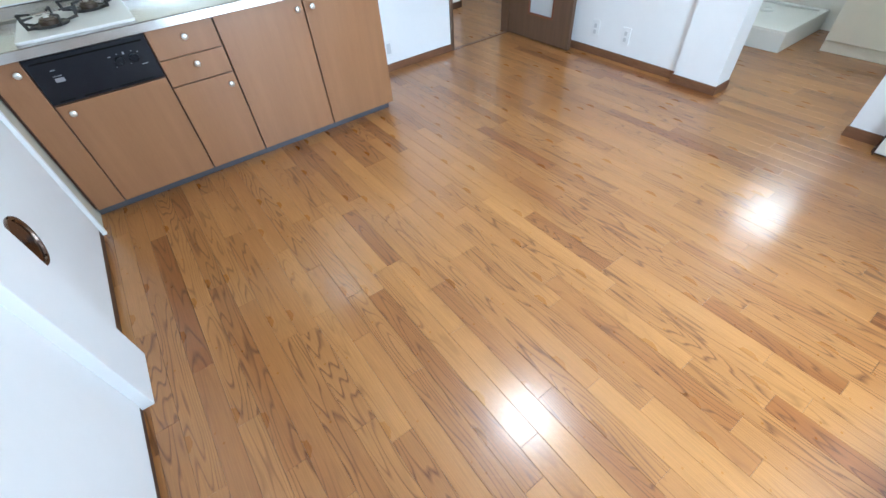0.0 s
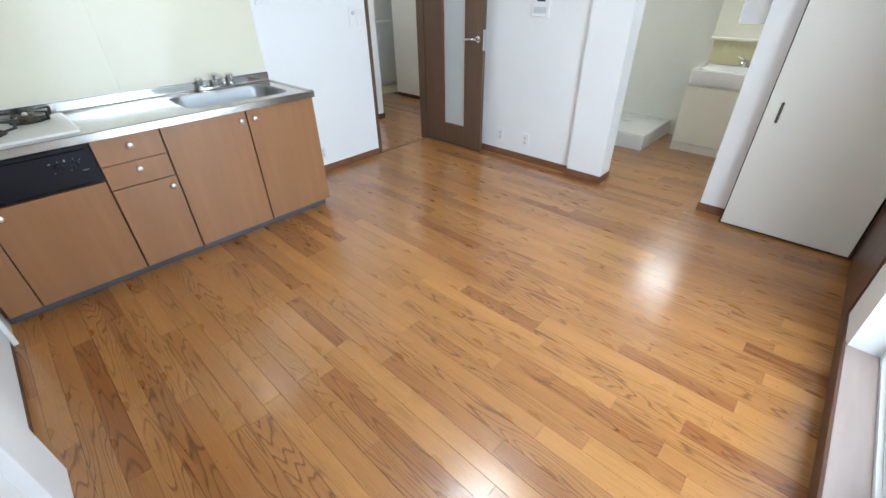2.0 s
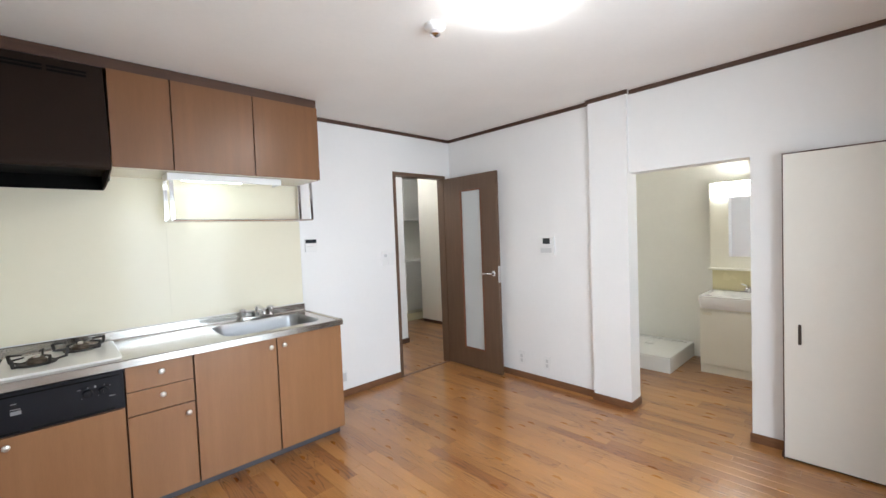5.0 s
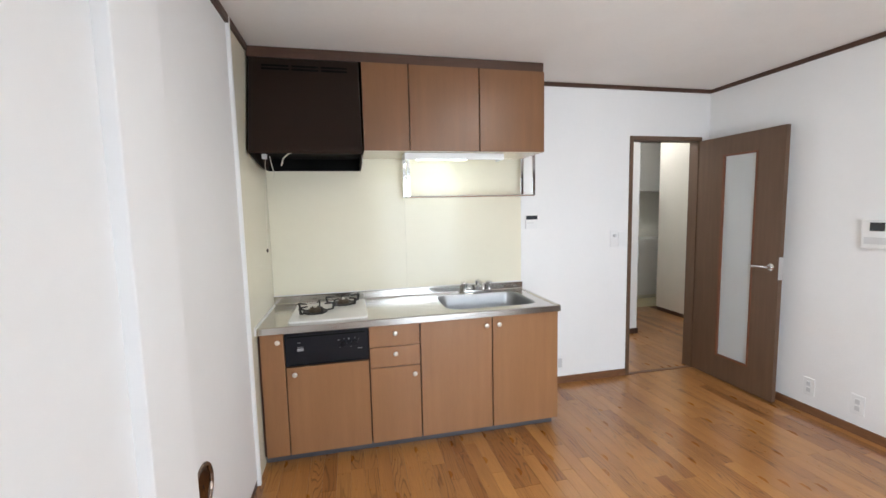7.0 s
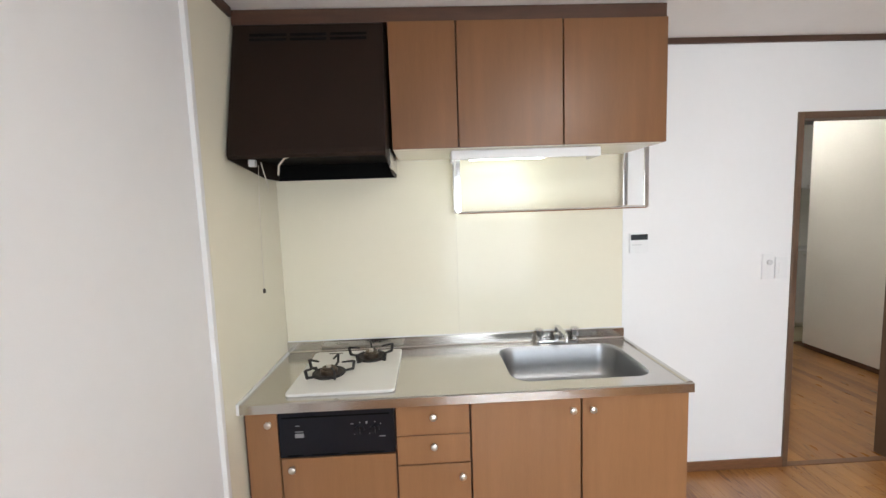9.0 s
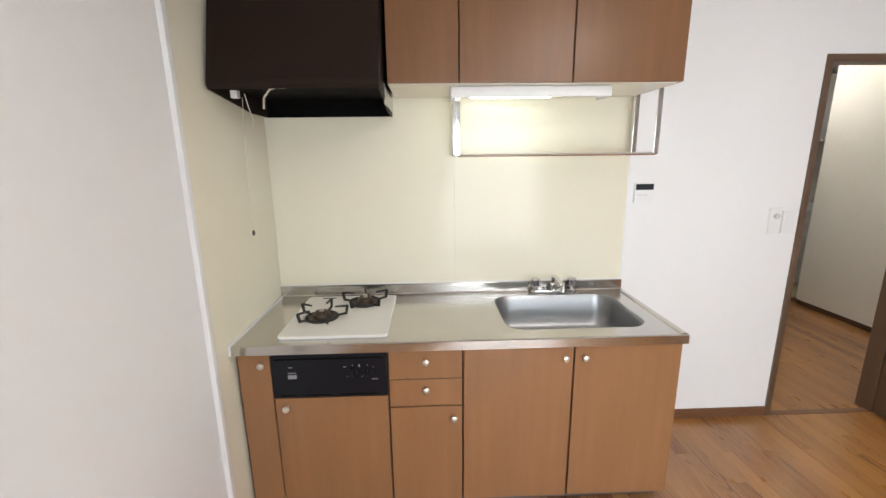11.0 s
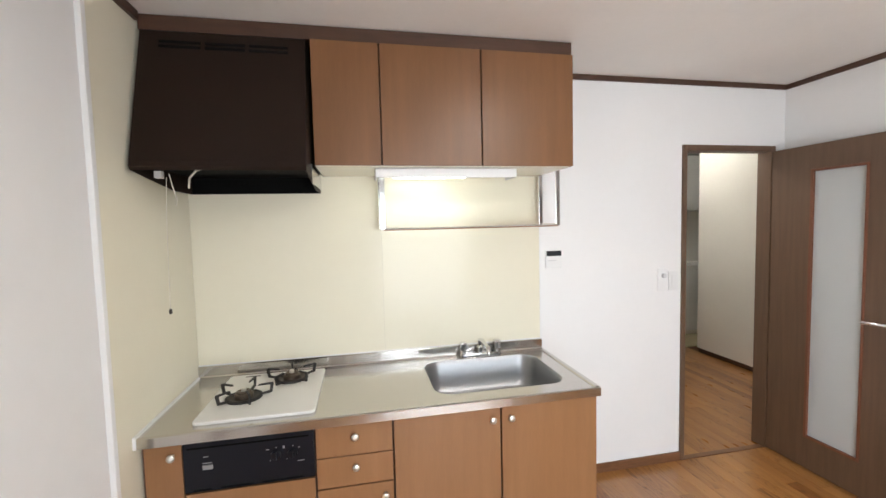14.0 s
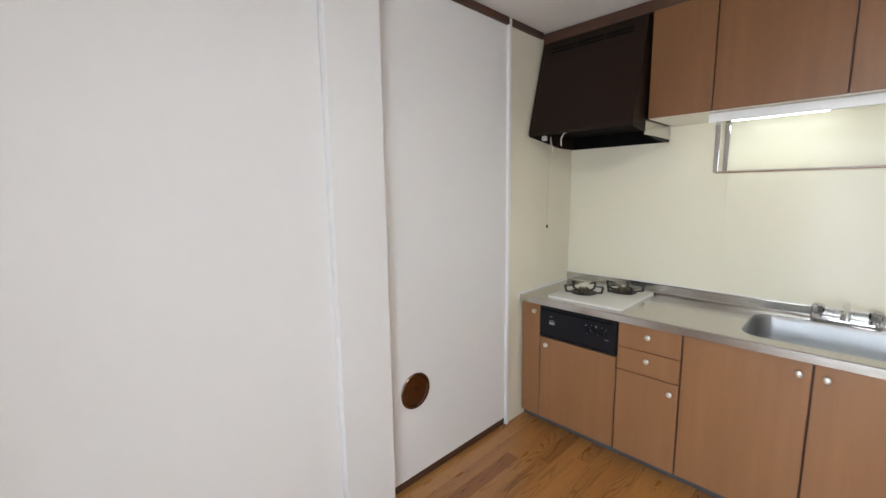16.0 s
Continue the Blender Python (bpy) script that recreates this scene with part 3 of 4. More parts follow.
# gas hob
hob = thing("gas_hob", (0.373, -0.3, TZ), "white enamel two-burner gas hob in the worktop", "hob")
bm = bmesh.new()
prism(bm, rounded(0.150, 0.598, -0.555, -0.060, 0.022, 5), "z", TZ, TZ + 0.013)
finish(bm, "hob_plate", M_ENAMEL, hob, 0.005)
boxes("vent_slot", M_BURNER, [(0.225, 0.295, -0.098, -0.090, TZ + 0.012, TZ + 0.0145)], hob)


def burner(x, y, turn):
    z = TZ + 0.013
    at = Matrix.Translation((x, y, z))
    bm = bmesh.new()
    lathe(bm, [(0.066, 0.0), (0.066, 0.004), (0.058, 0.007), (0.050, 0.004), (0.040, 0.005)], at, 28)
    finish(bm, "drip_bowl", M_BURNER, hob, smooth=True)
    bm = bmesh.new()
    lathe(bm, [(0.038, 0.005), (0.038, 0.020), (0.034, 0.024), (0.030, 0.024), (0.030, 0.030), (0.022, 0.033), (0.018, 0.030), (0.006, 0.030)], at, 28)
    finish(bm, "burner_cap", M_CAP, hob, smooth=True)
    bm = bmesh.new()
    lathe(bm, [(0.011, 0.028), (0.011, 0.040), (0.008, 0.043), (0.003, 0.044)], at, 16)
    tagged(finish(bm, "sensor_tip", M_KNOB, hob, smooth=True), "small metal sensor tip")
    bm = bmesh.new()
    lathe(bm, [(0.074, 0.0), (0.074, 0.007), (0.064, 0.009), (0.064, 0.0)], at, 28)
    for k in range(5):
        a = radians(turn + 72 * k)
        c, s = math.cos(a), math.sin(a)
        outline = [(0.066, 0.002), (0.112, 0.008), (0.120, 0.046), (0.114, 0.052), (0.060, 0.050), (0.056, 0.044), (0.106, 0.043), (0.102, 0.017), (0.066, 0.010)]
        lo, hi = [[bm.verts.new((x + c * r - s * w, y + s * r + c * w, z + h)) for r, h in outline] for w in (-0.0035, 0.0035)]
        n = len(outline)
        for i in range(n):
            bm.faces.new((lo[i], lo[(i + 1) % n], hi[(i + 1) % n], hi[i]))
        bm.faces.new(lo[::-1])
        bm.faces.new(hi)
    tagged(finish(bm, "pan_support", M_IRON, hob), "black cast iron pan support")


M_CAP = material("burner_cap_brass", (0.13, 0.10, 0.075), 0.42, metal=0.8, vary=0.3, scale=60)
burner(0.285, -0.352, 80)
burner(0.452, -0.170, 98)

# grill front below the hob
grill = thing("fish_grill", (0.363, -0.58, 0.58), "black built-in grill front with dials", "grill")
boxes("grill_front", M_BLACK, [(0.134, 0.594, -0.596, -0.566, 0.583, 0.770)], grill, 0.004)
boxes("grill_slot", M_BLACKER, [(0.150, 0.575, -0.598, -0.594, 0.748, 0.754), (0.165, 0.225, -0.598, -0.594, 0.590, 0.594), (0.26, 0.37, -0.598, -0.594, 0.590, 0.594), (0.40, 0.55, -0.598, -0.594, 0.590, 0.594)], grill)
for dx in (0.455, 0.515):
    bm = bmesh.new()
    lathe(bm, [(0.019, 0.0), (0.018, 0.010), (0.015, 0.012), (0.003, 0.012)], Matrix.Translation((dx, -0.595, 0.690)) @ Matrix.Rotation(radians(90), 4, "X"), 24)
    box(bm, dx - 0.003, dx + 0.003, -0.614, -0.604, 0.675, 0.705)
    finish(bm, "dial", M_BLACK, grill)
marks = boxes("printed_mark", M_MARK, [(0.203, 0.220, -0.5975, -0.595, 0.714, 0.717), (0.200, 0.234, -0.600, -0.595, 0.668, 0.684), (0.200, 0.232, -0.5975, -0.595, 0.690, 0.693), (0.420, 0.432, -0.5975, -0.595, 0.712, 0.715), (0.455, 0.459, -0.5975, -0.595, 0.716, 0.720), (0.480, 0.487, -0.5975, -0.595, 0.712, 0.722), (0.515, 0.519, -0.5975, -0.595, 0.716, 0.720), (0.537, 0.541, -0.5975, -0.595, 0.708, 0.712), (0.432, 0.435, -0.5975, -0.595, 0.668, 0.671), (0.492, 0.495, -0.5975, -0.595, 0.668, 0.671), (0.532, 0.557, -0.5975, -0.595, 0.655, 0.658)], grill)
tagged(marks, kind="stuff")

# ---- wall cabinets ----
UZ0, UZ1, UY = 1.810, 2.325, -0.398
cab = thing("wall_cabinet", (1.2, -0.2, UZ0), "brown veneer wall cabinets with three doors", "wall cabinet")
boxes("cabinet_body", M_GAP, [(0.622, 1.796, UY + 0.020, -0.002, UZ0 + 0.004, UZ1)], cab)
tagged(boxes("cabinet_base", M_CREAM, [(0.622, 1.790, UY + 0.022, -0.008, UZ0 - 0.002, UZ0 + 0.003)], cab), "cream underside board")
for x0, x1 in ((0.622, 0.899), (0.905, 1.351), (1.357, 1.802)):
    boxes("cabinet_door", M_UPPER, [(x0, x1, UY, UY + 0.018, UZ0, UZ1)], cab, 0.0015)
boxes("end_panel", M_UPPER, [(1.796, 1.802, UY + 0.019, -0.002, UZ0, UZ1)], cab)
boxes("fascia", M_TRIM, [(-0.010, 1.800, UY + 0.008, -0.002, UZ1 + 0.001, H - 0.004)], cab, 0.002)

# ---- range hood ----
hood = thing("range_hood", (0.305, -0.25, 1.70), "dark brown metal range hood with open underside", "range hood")
bm = bmesh.new()
HX0, HX1 = 0.005, 0.606
side_outline = [(-0.004, UZ1 - 0.004), (-0.40, UZ1 - 0.004), (-0.412, UZ1 - 0.012), (-0.416, UZ1 - 0.03), (-0.553, 1.80), (-0.556, 1.782), (-0.548, 1.768), (-0.20, 1.722), (-0.004, 1.722)]
for a, b in ((HX0, HX0 + 0.006), (HX1 - 0.006, HX1)):
    prism(bm, side_outline, "x", a, b)
front_outline = [(-0.004, UZ1 - 0.004), (-0.40, UZ1 - 0.004), (-0.412, UZ1 - 0.012), (-0.416, UZ1 - 0.03), (-0.553, 1.80), (-0.556, 1.782), (-0.548, 1.768), (-0.542, 1.772), (-0.545, 1.790), (-0.408, UZ1 - 0.03), (-0.40, UZ1 - 0.012), (-0.004, UZ1 - 0.012)]
prism(bm, front_outline, "x", HX0 + 0.005, HX1 - 0.005)
finish(bm, "hood_shell", M_HOOD, hood, 0.0015)
boxes("hood_cavity", M_BLACKER, [(HX0 + 0.007, HX1 - 0.007, -0.53, -0.01, 1.80, 1.81), (HX0 + 0.007, HX1 - 0.007, -0.02, -0.010, 1.722, 1.80)], hood)

def vent(x0, z):
    s = (-0.553 + 0.416) / (1.80 - UZ1 + 0.03)
    y = -0.416 + s * (z - UZ1 + 0.03)
    return (x0, x0 + 0.145, y - 0.0025, y + 0.01, z, z + 0.010)


boxes("vent_slot", M_BLACKER, [vent(x, z) for x in (0.075, 0.235, 0.395) for z in (2.245, 2.265)], hood)
boxes("hood_plate", M_STEEL, [(HX1 + 0.001, HX1 + 0.005, -0.40, -0.01, 1.735, 1.812)], hood)
bm = bmesh.new()
tube(bm, [(0.245, -0.50, 1.785), (0.20, -0.49, 1.775), (0.165, -0.46, 1.75), (0.150, -0.43, 1.715)], 0.004, 6)
finish(bm, "hood_cable", M_CORD, hood, smooth=True)
bm = bmesh.new()
box(bm, 0.235, 0.262, -0.512, -0.495, 1.776, 1.790)
finish(bm, "cable_clip", M_GREY, hood, 0.002)
bm = bmesh.new()
box(bm, 0.060, 0.085, -0.50, -0.475, 1.745, 1.772)
finish(bm, "cable_clip", M_GREY, hood, 0.002)

cord = thing("pull_cord", (0.035, -0.38, 1.21), "thin pull cord with a small end weight", "pull cord")
bm = bmesh.new()
tube(bm, [(0.060, -0.40, 1.76), (0.050, -0.395, 1.60), (0.042, -0.388, 1.40), (0.037, -0.382, 1.235)], 0.0013, 6)
finish(bm, "cord", M_CORD, cord)
bm = bmesh.new()
lathe(bm, [(0.003, 0.022), (0.006, 0.016), (0.006, 0.004), (0.003, 0.0)], Matrix.Translation((0.037, -0.382, 1.214)), 12)
finish(bm, "cord_weight", M_BURNER, cord, smooth=True)
cord2 = thing("short_cord", (0.075, -0.30, 1.62), "short white cord hanging from the hood", "cord")
bm = bmesh.new()
tube(bm, [(0.095, -0.46, 1.765), (0.100, -0.45, 1.72), (0.110, -0.44, 1.67), (0.105, -0.44, 1.645)], 0.002, 6)
finish(bm, "cord", M_CORD, cord2)

# ---- lamp and drainer under the wall cabinets ----
bar = thing("under_cabinet_lamp", (1.21, -0.28, 1.77), "white strip lamp below the wall cabinet, lit", "lamp")
boxes("lamp_housing", M_WHITE, [(0.875, 1.545, -0.330, -0.315, 1.766, UZ0 - 0.003), (0.875, 1.545, -0.315, -0.185, 1.796, UZ0 - 0.003), (0.875, 0.885, -0.315, -0.185, 1.766, 1.796), (1.535, 1.545, -0.315, -0.185, 1.766, 1.796)], bar, 0.003)
boxes("lamp_diffuser", E_SINK, [(0.96, 1.30, -0.295, -0.262, 1.768, 1.795)], bar, 0.005)

rack = thing("drainer_rack", (1.34, -0.16, 1.53), "chrome hanging dish drainer rack under the cabinet", "drainer")
RX0, RX1, RY0, RY1, RZ = 0.905, 1.790, -0.262, -0.060, 1.530
for rx in (RX0, RX1):
    bm = bmesh.new()
    for ry in (RY0, RY1):
        box(bm, rx - 0.011, rx + 0.011, ry - 0.004, ry + 0.004, RZ, UZ0 - 0.002)
    box(bm, rx - 0.004, rx + 0.004, RY0, RY1, RZ - 0.004, RZ + 0.010)
    finish(bm, "rack_end", M_CHROME, rack, 0.0015)
bm = bmesh.new()
for k in range(6):
    y = RY0 + (RY1 - RY0) * k / 5
    tube(bm, [(RX0, y, RZ), (RX1, y, RZ)], 0.0065 if k == 0 else 0.0045, 8)
finish(bm, "rack_rod", M_CHROME, rack, smooth=True)

# ---- small fittings ----
ctl = thing("heater_control", (1.888, 0, 1.285), "small white water heater control with dark display", "control panel")
boxes("control_body", M_WHITE, [(1.840, 1.940, -0.016, 0, 1.280, 1.385)], ctl, 0.004)
boxes("control_display", M_SCREEN, [(1.844, 1.936, -0.018, -0.015, 1.350, 1.380)], ctl)
boxes("control_mark", M_GREY, [(1.852, 1.905, -0.0172, -0.0155, 1.322, 1.326)], ctl)

sw = thing("light_switch", (2.66, 0, 1.105), "white wall switch and phone plate on white paper", "switch")
boxes("switch_plate", M_WHITE, [(2.585, 2.655, -0.008, 0, 1.105, 1.245)], sw, 0.003)
boxes("switch_plate", M_WHITE, [(2.660, 2.730, -0.008, 0, 1.105, 1.225)], sw, 0.003)
bm = bmesh.new()
lathe(bm, [(0.014, 0), (0.014, 0.012), (0.008, 0.014)], Matrix.Translation((2.622, -0.008, 1.20)) @ Matrix.Rotation(radians(90), 4, "X"), 18)
finish(bm, "switch_dial", M_GREY, sw)
boxes("switch_rocker", M_WHITE, [(2.678, 2.712, -0.011, -0.007, 1.13, 1.20)], sw, 0.002)

ic = thing("intercom", (XR, -1.197, 1.160), "white wall intercom with small dark screen", "intercom")
boxes("intercom_body", M_WHITE, [(XR - 0.026, XR, -1.272, -1.122, 1.162, 1.325)], ic, 0.005)
boxes("intercom_screen", M_SCREEN, [(XR - 0.028, XR - 0.025, -1.235, -1.165, 1.262, 1.312)], ic)
boxes("intercom_key", M_GREY, [(XR - 0.028, XR - 0.025, -1.25, -1.14, 1.185, 1.225)], ic)


def outlet(y, z, holes=2):
    o = thing("outlet", (XR, y, z), "white double wall outlet above the baseboard", "outlet", "outlets on the intercom wall")
    boxes("outlet_plate", M_WHITE, [(XR - 0.007, XR, y - 0.035, y + 0.035, z, z + 0.12)], o, 0.003)
    boxes("outlet_socket", M_GREY, [(XR - 0.009, XR - 0.006, y - 0.012, y + 0.012, z + 0.022 + 0.042 * k, z + 0.052 + 0.042 * k) for k in range(holes)], o, 0.001)


outlet(-0.885, 0.130)
outlet(-1.160, 0.130)
oo = thing("outlet", (2.14, 0, 0.12), "white wall outlet beside the kitchen unit", "outlet", "outlets on the kitchen wall")
boxes("outlet_plate", M_WHITE, [(2.105, 2.175, -0.007, 0, 0.115, 0.230)], oo, 0.003)
boxes("outlet_socket", M_GREY, [(2.122, 2.158, -0.009, -0.006, 0.135, 0.21)], oo, 0.001)
gas = thing("gas_tap", (2.0, 0, 0.17), "small black ribbed gas tap on the wall", "gas tap")
bm = bmesh.new()
lathe(bm, [(0.020, 0.0), (0.020, 0.010), (0.016, 0.012), (0.019, 0.016), (0.016, 0.020), (0.019, 0.024), (0.016, 0.028), (0.018, 0.040), (0.010, 0.044)], Matrix.Translation((2.0, -0.001, 0.192)) @ Matrix.Rotation(radians(90), 4, "X"), 20)
finish(bm, "tap_body", M_BLACK, gas)
boxes("tap_lever", M_GREY, [(1.985, 2.018, -0.046, -0.012, 0.211, 0.217)], gas, 0.002)

lamp = thing("ceiling_lamp", (1.83, -2.13, H - 0.095), "round white ceiling lamp, lit", "ceiling lamp")
bm = bmesh.new()
lathe(bm, [(0.185, 0.066), (0.20, 0.054), (0.198, 0.038), (0.175, 0.018), (0.12, 0.005), (0.05, 0.0), (0.01, 0.0)], Matrix.Translation((1.83, -2.13, H - 0.066)), 48)
finish(bm, "lamp_shade", E_MAIN, lamp, smooth=True)

det = thing("heat_detector", (1.76, -1.72, H - 0.05), "small white ceiling heat detector with metal head", "detector")
bm = bmesh.new()
lathe(bm, [(0.050, 0.050), (0.050, 0.036), (0.040, 0.026), (0.022, 0.024)], Matrix.Translation((1.76, -1.72, H - 0.050)), 28)
finish(bm, "detector_base", M_WHITE, det, smooth=True)
bm = bmesh.new()
lathe(bm, [(0.020, 0.026), (0.026, 0.016), (0.026, 0.006), (0.018, 0.0)], Matrix.Translation((1.76, -1.72, H - 0.052)), 20)
finish(bm, "detector_head", M_CHROME, det, smooth=True)

# ---- built-in closet ----
clo = thing("closet", (3.42, -3.14, 0), "cream closet door with slim dark handle, closed", "closet")
boxes("closet_plinth", M_TRIM, [(XC + 0.03, 3.60, -3.485, -2.80, 0, 0.03)], clo)
boxes("closet_door", M_CLOSET, [(XC, XC + 0.026, -3.470, -2.816, 0.018, 1.757)], clo, 0.003)
boxes("closet_frame", M_TRIM, [(XC + 0.008, 3.50, -2.815, -2.810, 0.0, 1.765), (XC + 0.008, 3.50, -3.480, -2.815, 1.759, 1.765), (XC + 0.012, 3.50, -3.490, -3.480, 0.0, 1.772)], clo)
bm = bmesh.new()
prism(bm, rounded(-2.892, -2.878, 0.685, 0.800, 0.0065, 4), "x", XC - 0.010, XC + 0.001)
tagged(finish(bm, "closet_handle", M_BURNER, clo, 0.002), "slim dark metal handle")

# ---- washroom ----
pan = thing("washer_pan", (4.83, -1.5, 0), "white raised plastic washing machine pan on the floor", "washer pan")
PX0, PX1, PY0, PY1 = 4.46, 5.195, -1.872, -1.13
boxes("pan_body", M_PAN, [(PX0, PX1, PY0, PY1, 0.0, 0.135), (PX0, PX0 + 0.05, PY0, PY1, 0.135, 0.150), (PX1 - 0.05, PX1, PY0, PY1, 0.135, 0.150), (PX0 + 0.05, PX1 - 0.05, PY0, PY0 + 0.05, 0.135, 0.150), (PX0 + 0.05, PX1 - 0.05, PY1 - 0.05, PY1, 0.135, 0.150)], pan, 0.006)
bm = bmesh.new()
lathe(bm, [(0.05, 0.134), (0.05, 0.150), (0.035, 0.153), (0.03, 0.145), (0.01, 0.145)], Matrix.Translation((4.93, -1.52, 0)), 24)
finish(bm, "pan_drain", M_PAN, pan, smooth=True)

van = thing("washstand", (4.94, -2.40, 0), "cream washstand with ceramic basin and mirror cabinet", "washstand")
VX, VY0, VY1 = 4.70, -2.80, -2.050
boxes("washstand_plinth", M_VANITY, [(VX + 0.02, 5.195, VY0, VY1 - 0.003, 0, 0.075)], van, 0.002)
boxes("washstand_body", M_VANITY, [(VX + 0.018, 5.195, VY0, VY1 - 0.003, 0.078, 0.60)], van, 0.002)
vd = boxes("washstand_door", M_VANITY, [(VX, VX + 0.016, VY0, VY1 - 0.005, 0.082, 0.585)], van, 0.003)
boxes("door_pull", M_CREAM, [(VX - 0.008, VX, VY1 - 0.10, VY1 - 0.03, 0.545, 0.57)], vd, 0.002)
bm = bmesh.new()
vo = [(VX - 0.03, 5.195, VY0, VY1, 0.03), (VX - 0.035, 5.195, VY0, VY1, 0.03), (VX - 0.01, 5.195, VY0 + 0.01, VY1 - 0.01, 0.02)]
heights = [0.72, 0.66, 0.605]
rim_in = [(VX + 0.02, 5.08, VY0 + 0.05, VY1 - 0.05, 0.10, 0.722), (VX + 0.03, 5.07, VY0 + 0.07, VY1 - 0.07, 0.12, 0.70), (VX + 0.07, 5.02, VY0 + 0.12, VY1 - 0.12, 0.12, 0.62)]
loops = [[bm.verts.new((x, y, h)) for x, y in rounded(a, b, c, d, r, 6)] for (a, b, c, d, r), h in zip(vo[::-1], heights[::-1])]
loops += [[bm.verts.new((x, y, h)) for x, y in rounded(a, b, c, d, r, 6)] for a, b, c, d, r, h in rim_in]
for a, b in zip(loops, loops[1:]):
    n = len(a)
    for i in range(n):
        bm.faces.new((a[i], a[(i + 1) % n], b[(i + 1) % n], b[i]))
bm.faces.new(loops[0][::-1])
bm.faces.new(loops[-1])
tagged(finish(bm, "wash_basin", M_CERAMIC, van, smooth=True), "white ceramic basin")
bm = bmesh.new()
lathe(bm, [(0.022, 0.0), (0.02, 0.05), (0.015, 0.055)], Matrix.Translation((5.11, -2.36, 0.722)), 18)
tube(bm, [(5.11, -2.36, 0.76), (5.06, -2.36, 0.785), (5.0, -2.36, 0.775), (4.98, -2.36, 0.755)], 0.012, 10)
tube(bm, [(5.11, -2.36, 0.775), (5.10, -2.30, 0.80)], 0.008, 8)
finish(bm, "basin_tap", M_CHROME, van, smooth=True)
M_YELLOW = material("splash_yellow_cream", (0.78, 0.70, 0.42), 0.25, vary=0.02)
boxes("splash_board", M_YELLOW, [(5.172, 5.195, VY0, VY1, 0.72, 0.93)], van, 0.003)
boxes("mirror_cabinet", M_VANITY, [(5.085, 5.195, VY0, VY1, 0.93, 1.78)], van, 0.006)
boxes("mirror", M_MIRROR, [(5.079, 5.084, VY0 + 0.04, VY1 - 0.16, 1.06, 1.63)], van)
boxes("mirror_shelf", M_VANITY, [(5.02, 5.085, VY0, VY1, 0.93, 0.95)], van, 0.004)
boxes("mirror_lamp", E_WASH, [(5.045, 5.086, VY1 - 0.70, VY1 - 0.04, 1.655, 1.770)], van, 0.016)

# ---- entrance hall ----
shoe = thing("shoe_cabinet", (5.15, 2.6, 0), "white shoe cabinet with upper and lower units", "shoe cabinet")
boxes("cabinet_lower", M_SHOE, [(4.75, 5.59, 2.42, 2.84, 0.06, 0.925)], shoe, 0.003)
boxes("cabinet_door", M_SHOE, [(4.752, 5.168, 2.40, 2.418, 0.065, 0.905), (5.174, 5.588, 2.40, 2.418, 0.065, 0.905)], shoe, 0.002)
boxes("cabinet_foot", M_VANITY, [(4.75, 5.59, 2.44, 2.84, 0.004, 0.058)], shoe)
boxes("cabinet_upper", M_SHOE, [(4.75, 5.59, 2.42, 2.84, 1.645, 2.36)], shoe, 0.003)
boxes("upper_door", M_SHOE, [(4.752, 5.168, 2.40, 2.418, 1.65, 2.355), (5.174, 5.588, 2.40, 2.418, 1.65, 2.355)], shoe, 0.002)
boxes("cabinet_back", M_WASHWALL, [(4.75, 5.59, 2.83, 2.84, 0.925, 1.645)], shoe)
for kz in (0.86, 1.66):
    boxes("cabinet_knob", M_KNOB, [(5.12, 5.14, 2.385, 2.40, kz, kz + 0.02)], shoe, 0.003)
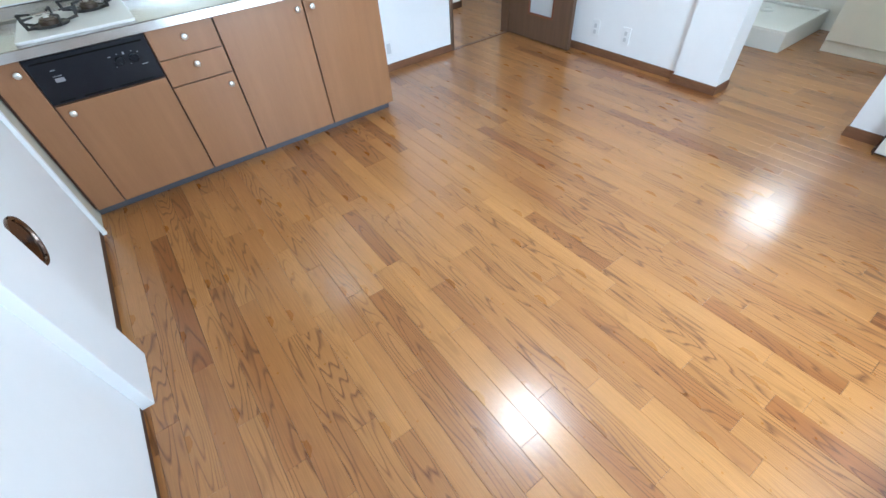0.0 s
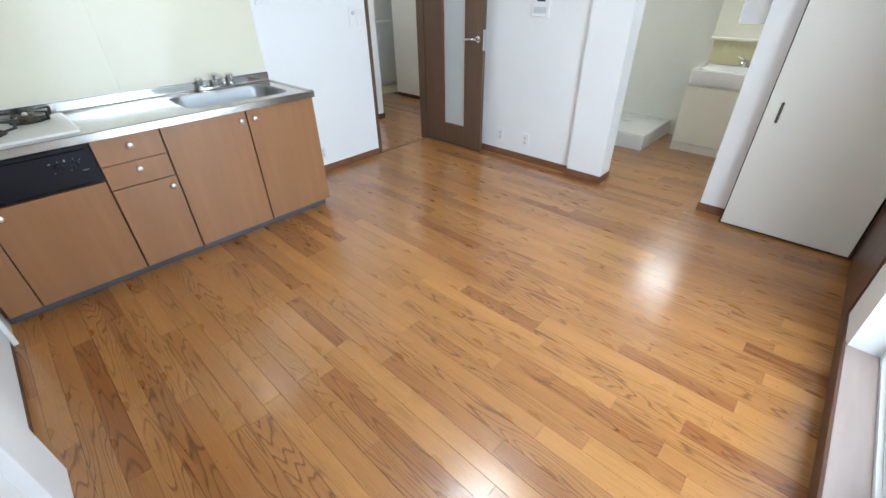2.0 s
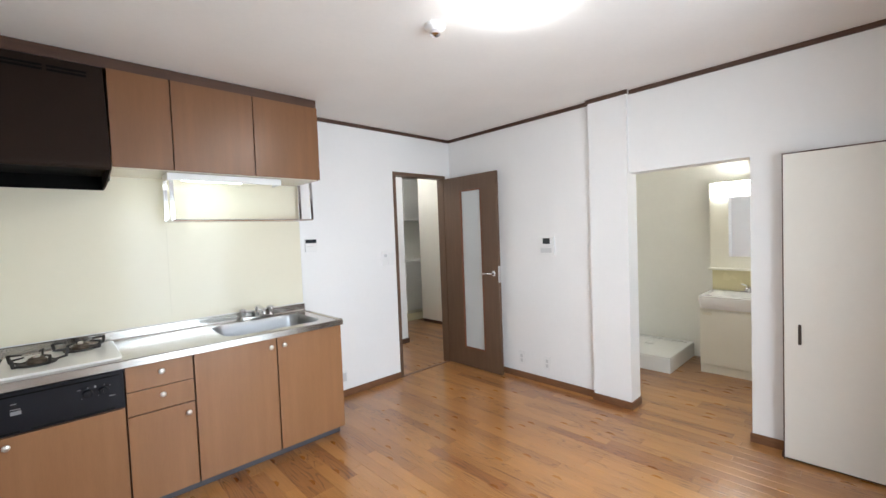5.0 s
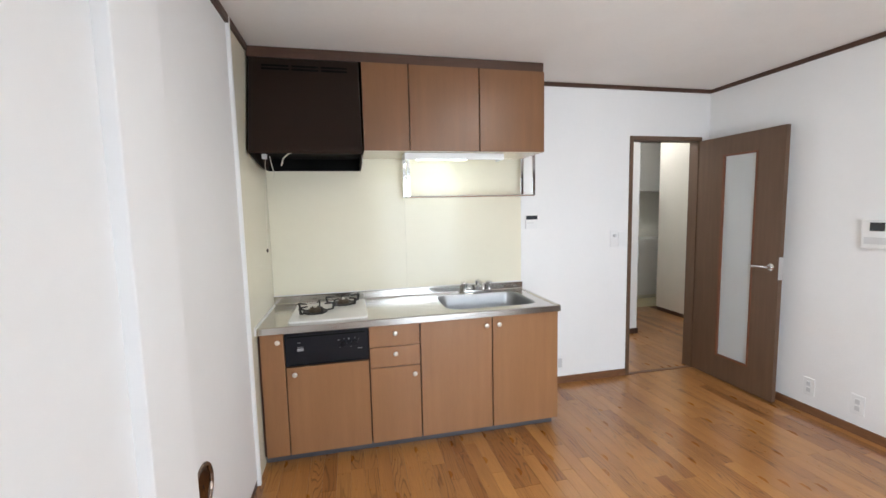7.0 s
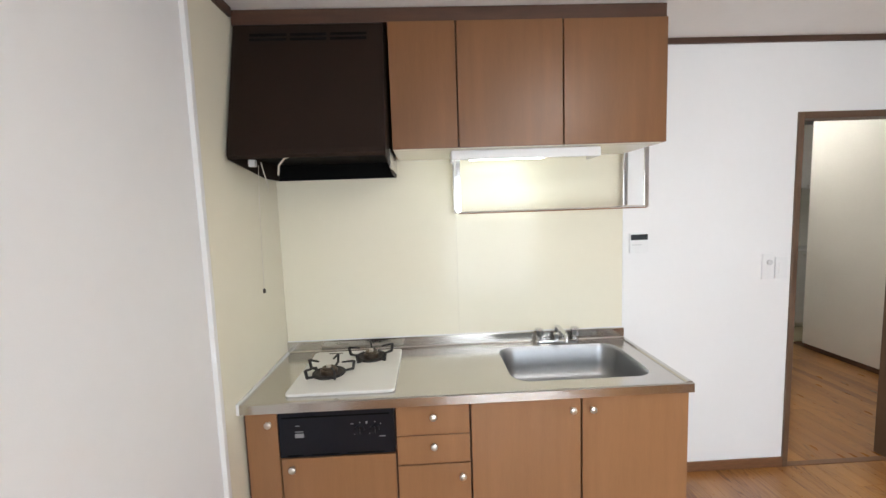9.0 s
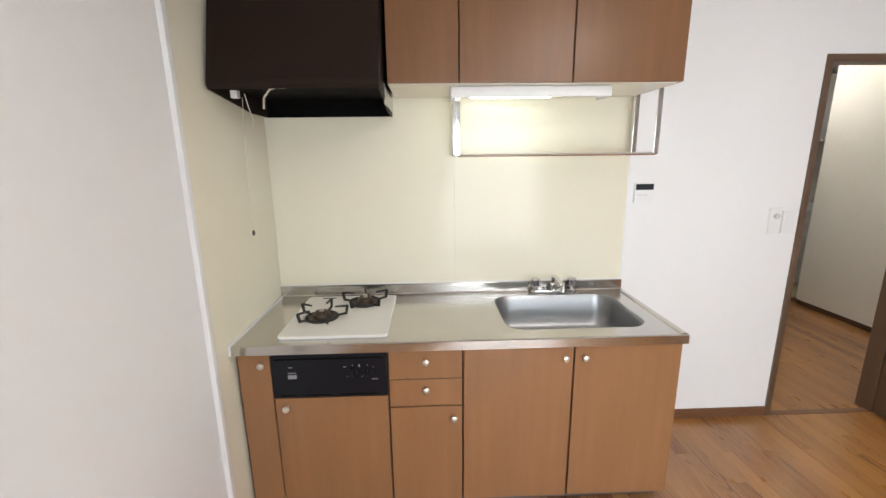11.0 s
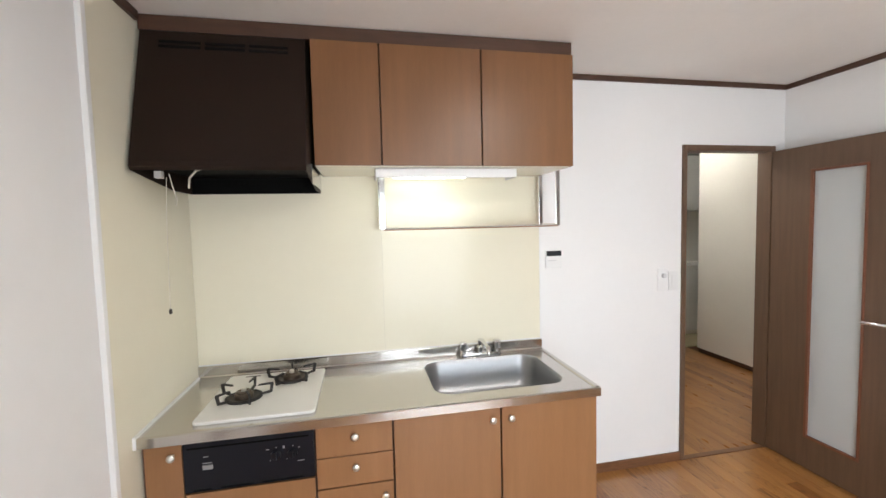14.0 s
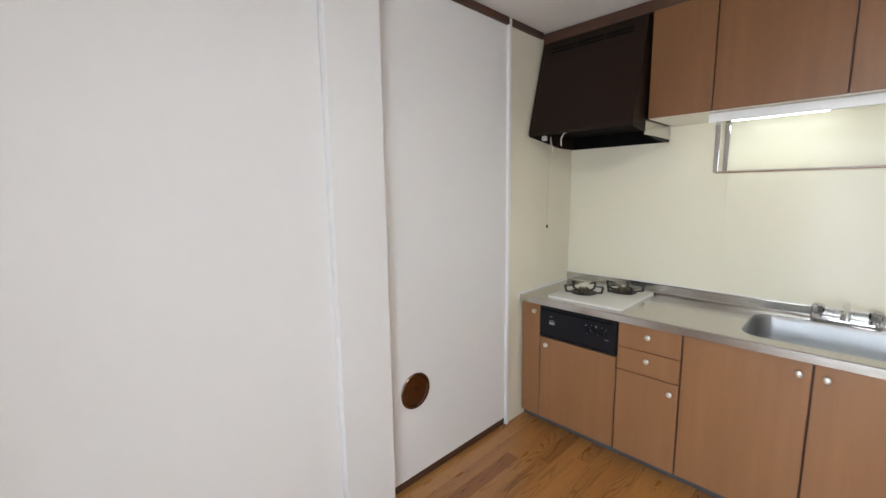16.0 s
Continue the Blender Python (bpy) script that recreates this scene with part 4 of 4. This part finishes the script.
# two added fill lamps, hidden behind the walls, that brighten the hall
for hx, hy in ((2.98, 0.55), (4.10, 1.75)):
    hl = thing("hall_fill_lamp", (hx, hy, H - 0.072), "added round fill lamp on the hall ceiling, out of view", "ceiling lamp", "hall lamps")
    bm = bmesh.new()
    lathe(bm, [(0.09, 0.07), (0.10, 0.05), (0.08, 0.02), (0.04, 0.0), (0.01, 0.0)], Matrix.Translation((hx, hy, H - 0.072)), 32)
    finish(bm, "lamp_shade", E_HALL_FILL, hl, smooth=True)

# ---- floor boards, last ----
rng = random.Random(7)
PW, GAP = 0.0750, 0.0006
plank_mesh = {}


def plank_data(length):
    key = round(length, 3)
    if key not in plank_mesh:
        bm = bmesh.new()
        w, l = PW / 2 - GAP / 2, key / 2 - GAP / 2
        c = 0.0006
        lo = [bm.verts.new(p) for p in ((-w, -l, -0.006), (w, -l, -0.006), (w, l, -0.006), (-w, l, -0.006))]
        md = [bm.verts.new(p) for p in ((-w, -l, -c), (w, -l, -c), (w, l, -c), (-w, l, -c))]
        hi = [bm.verts.new(p) for p in ((-w + c, -l + c, 0), (w - c, -l + c, 0), (w - c, l - c, 0), (-w + c, l - c, 0))]
        for a, b in ((lo, md), (md, hi)):
            for i in range(4):
                bm.faces.new((a[i], a[(i + 1) % 4], b[(i + 1) % 4], b[i]))
        bm.faces.new(hi)
        me = bpy.data.meshes.new("plank")
        bm.to_mesh(me)
        bm.free()
        me.materials.append(M_PLANK)
        plank_mesh[key] = me
    return plank_mesh[key]


def plank(x, y0, y1):
    ob = new("plank", plank_data(y1 - y0))
    ob.parent = floor
    ob.location = Vector((x, (y0 + y1) / 2, 0)) - floor.location
    ob.rotation_euler = (radians(rng.uniform(-0.05, 0.05)), radians(rng.uniform(-0.35, 0.35)), 0)


def lay(x0, x1, y0, y1, lengths, skip=None):
    n = int(round((x1 - x0) / PW))
    for i in range(n):
        x = x0 + PW * (i + 0.5)
        y = y0
        first = rng.choice(lengths) * rng.choice((0.34, 0.5, 0.67, 1.0))
        while y < y1 - 0.001:
            step = first if y == y0 else rng.choice(lengths)
            e = min(y1, y + round(step, 3))
            if y1 - e < 0.12:
                e = y1
            plank(x, y, e)
            y = e


lay(-0.06, 3.54, -3.50, -0.0, (0.45, 0.60, 0.75, 0.90))
lay(3.54, 5.19, -2.85, -1.05, (0.6, 0.9))
lay(2.19, 4.59, 0.0, 1.98, (0.9, 1.2))
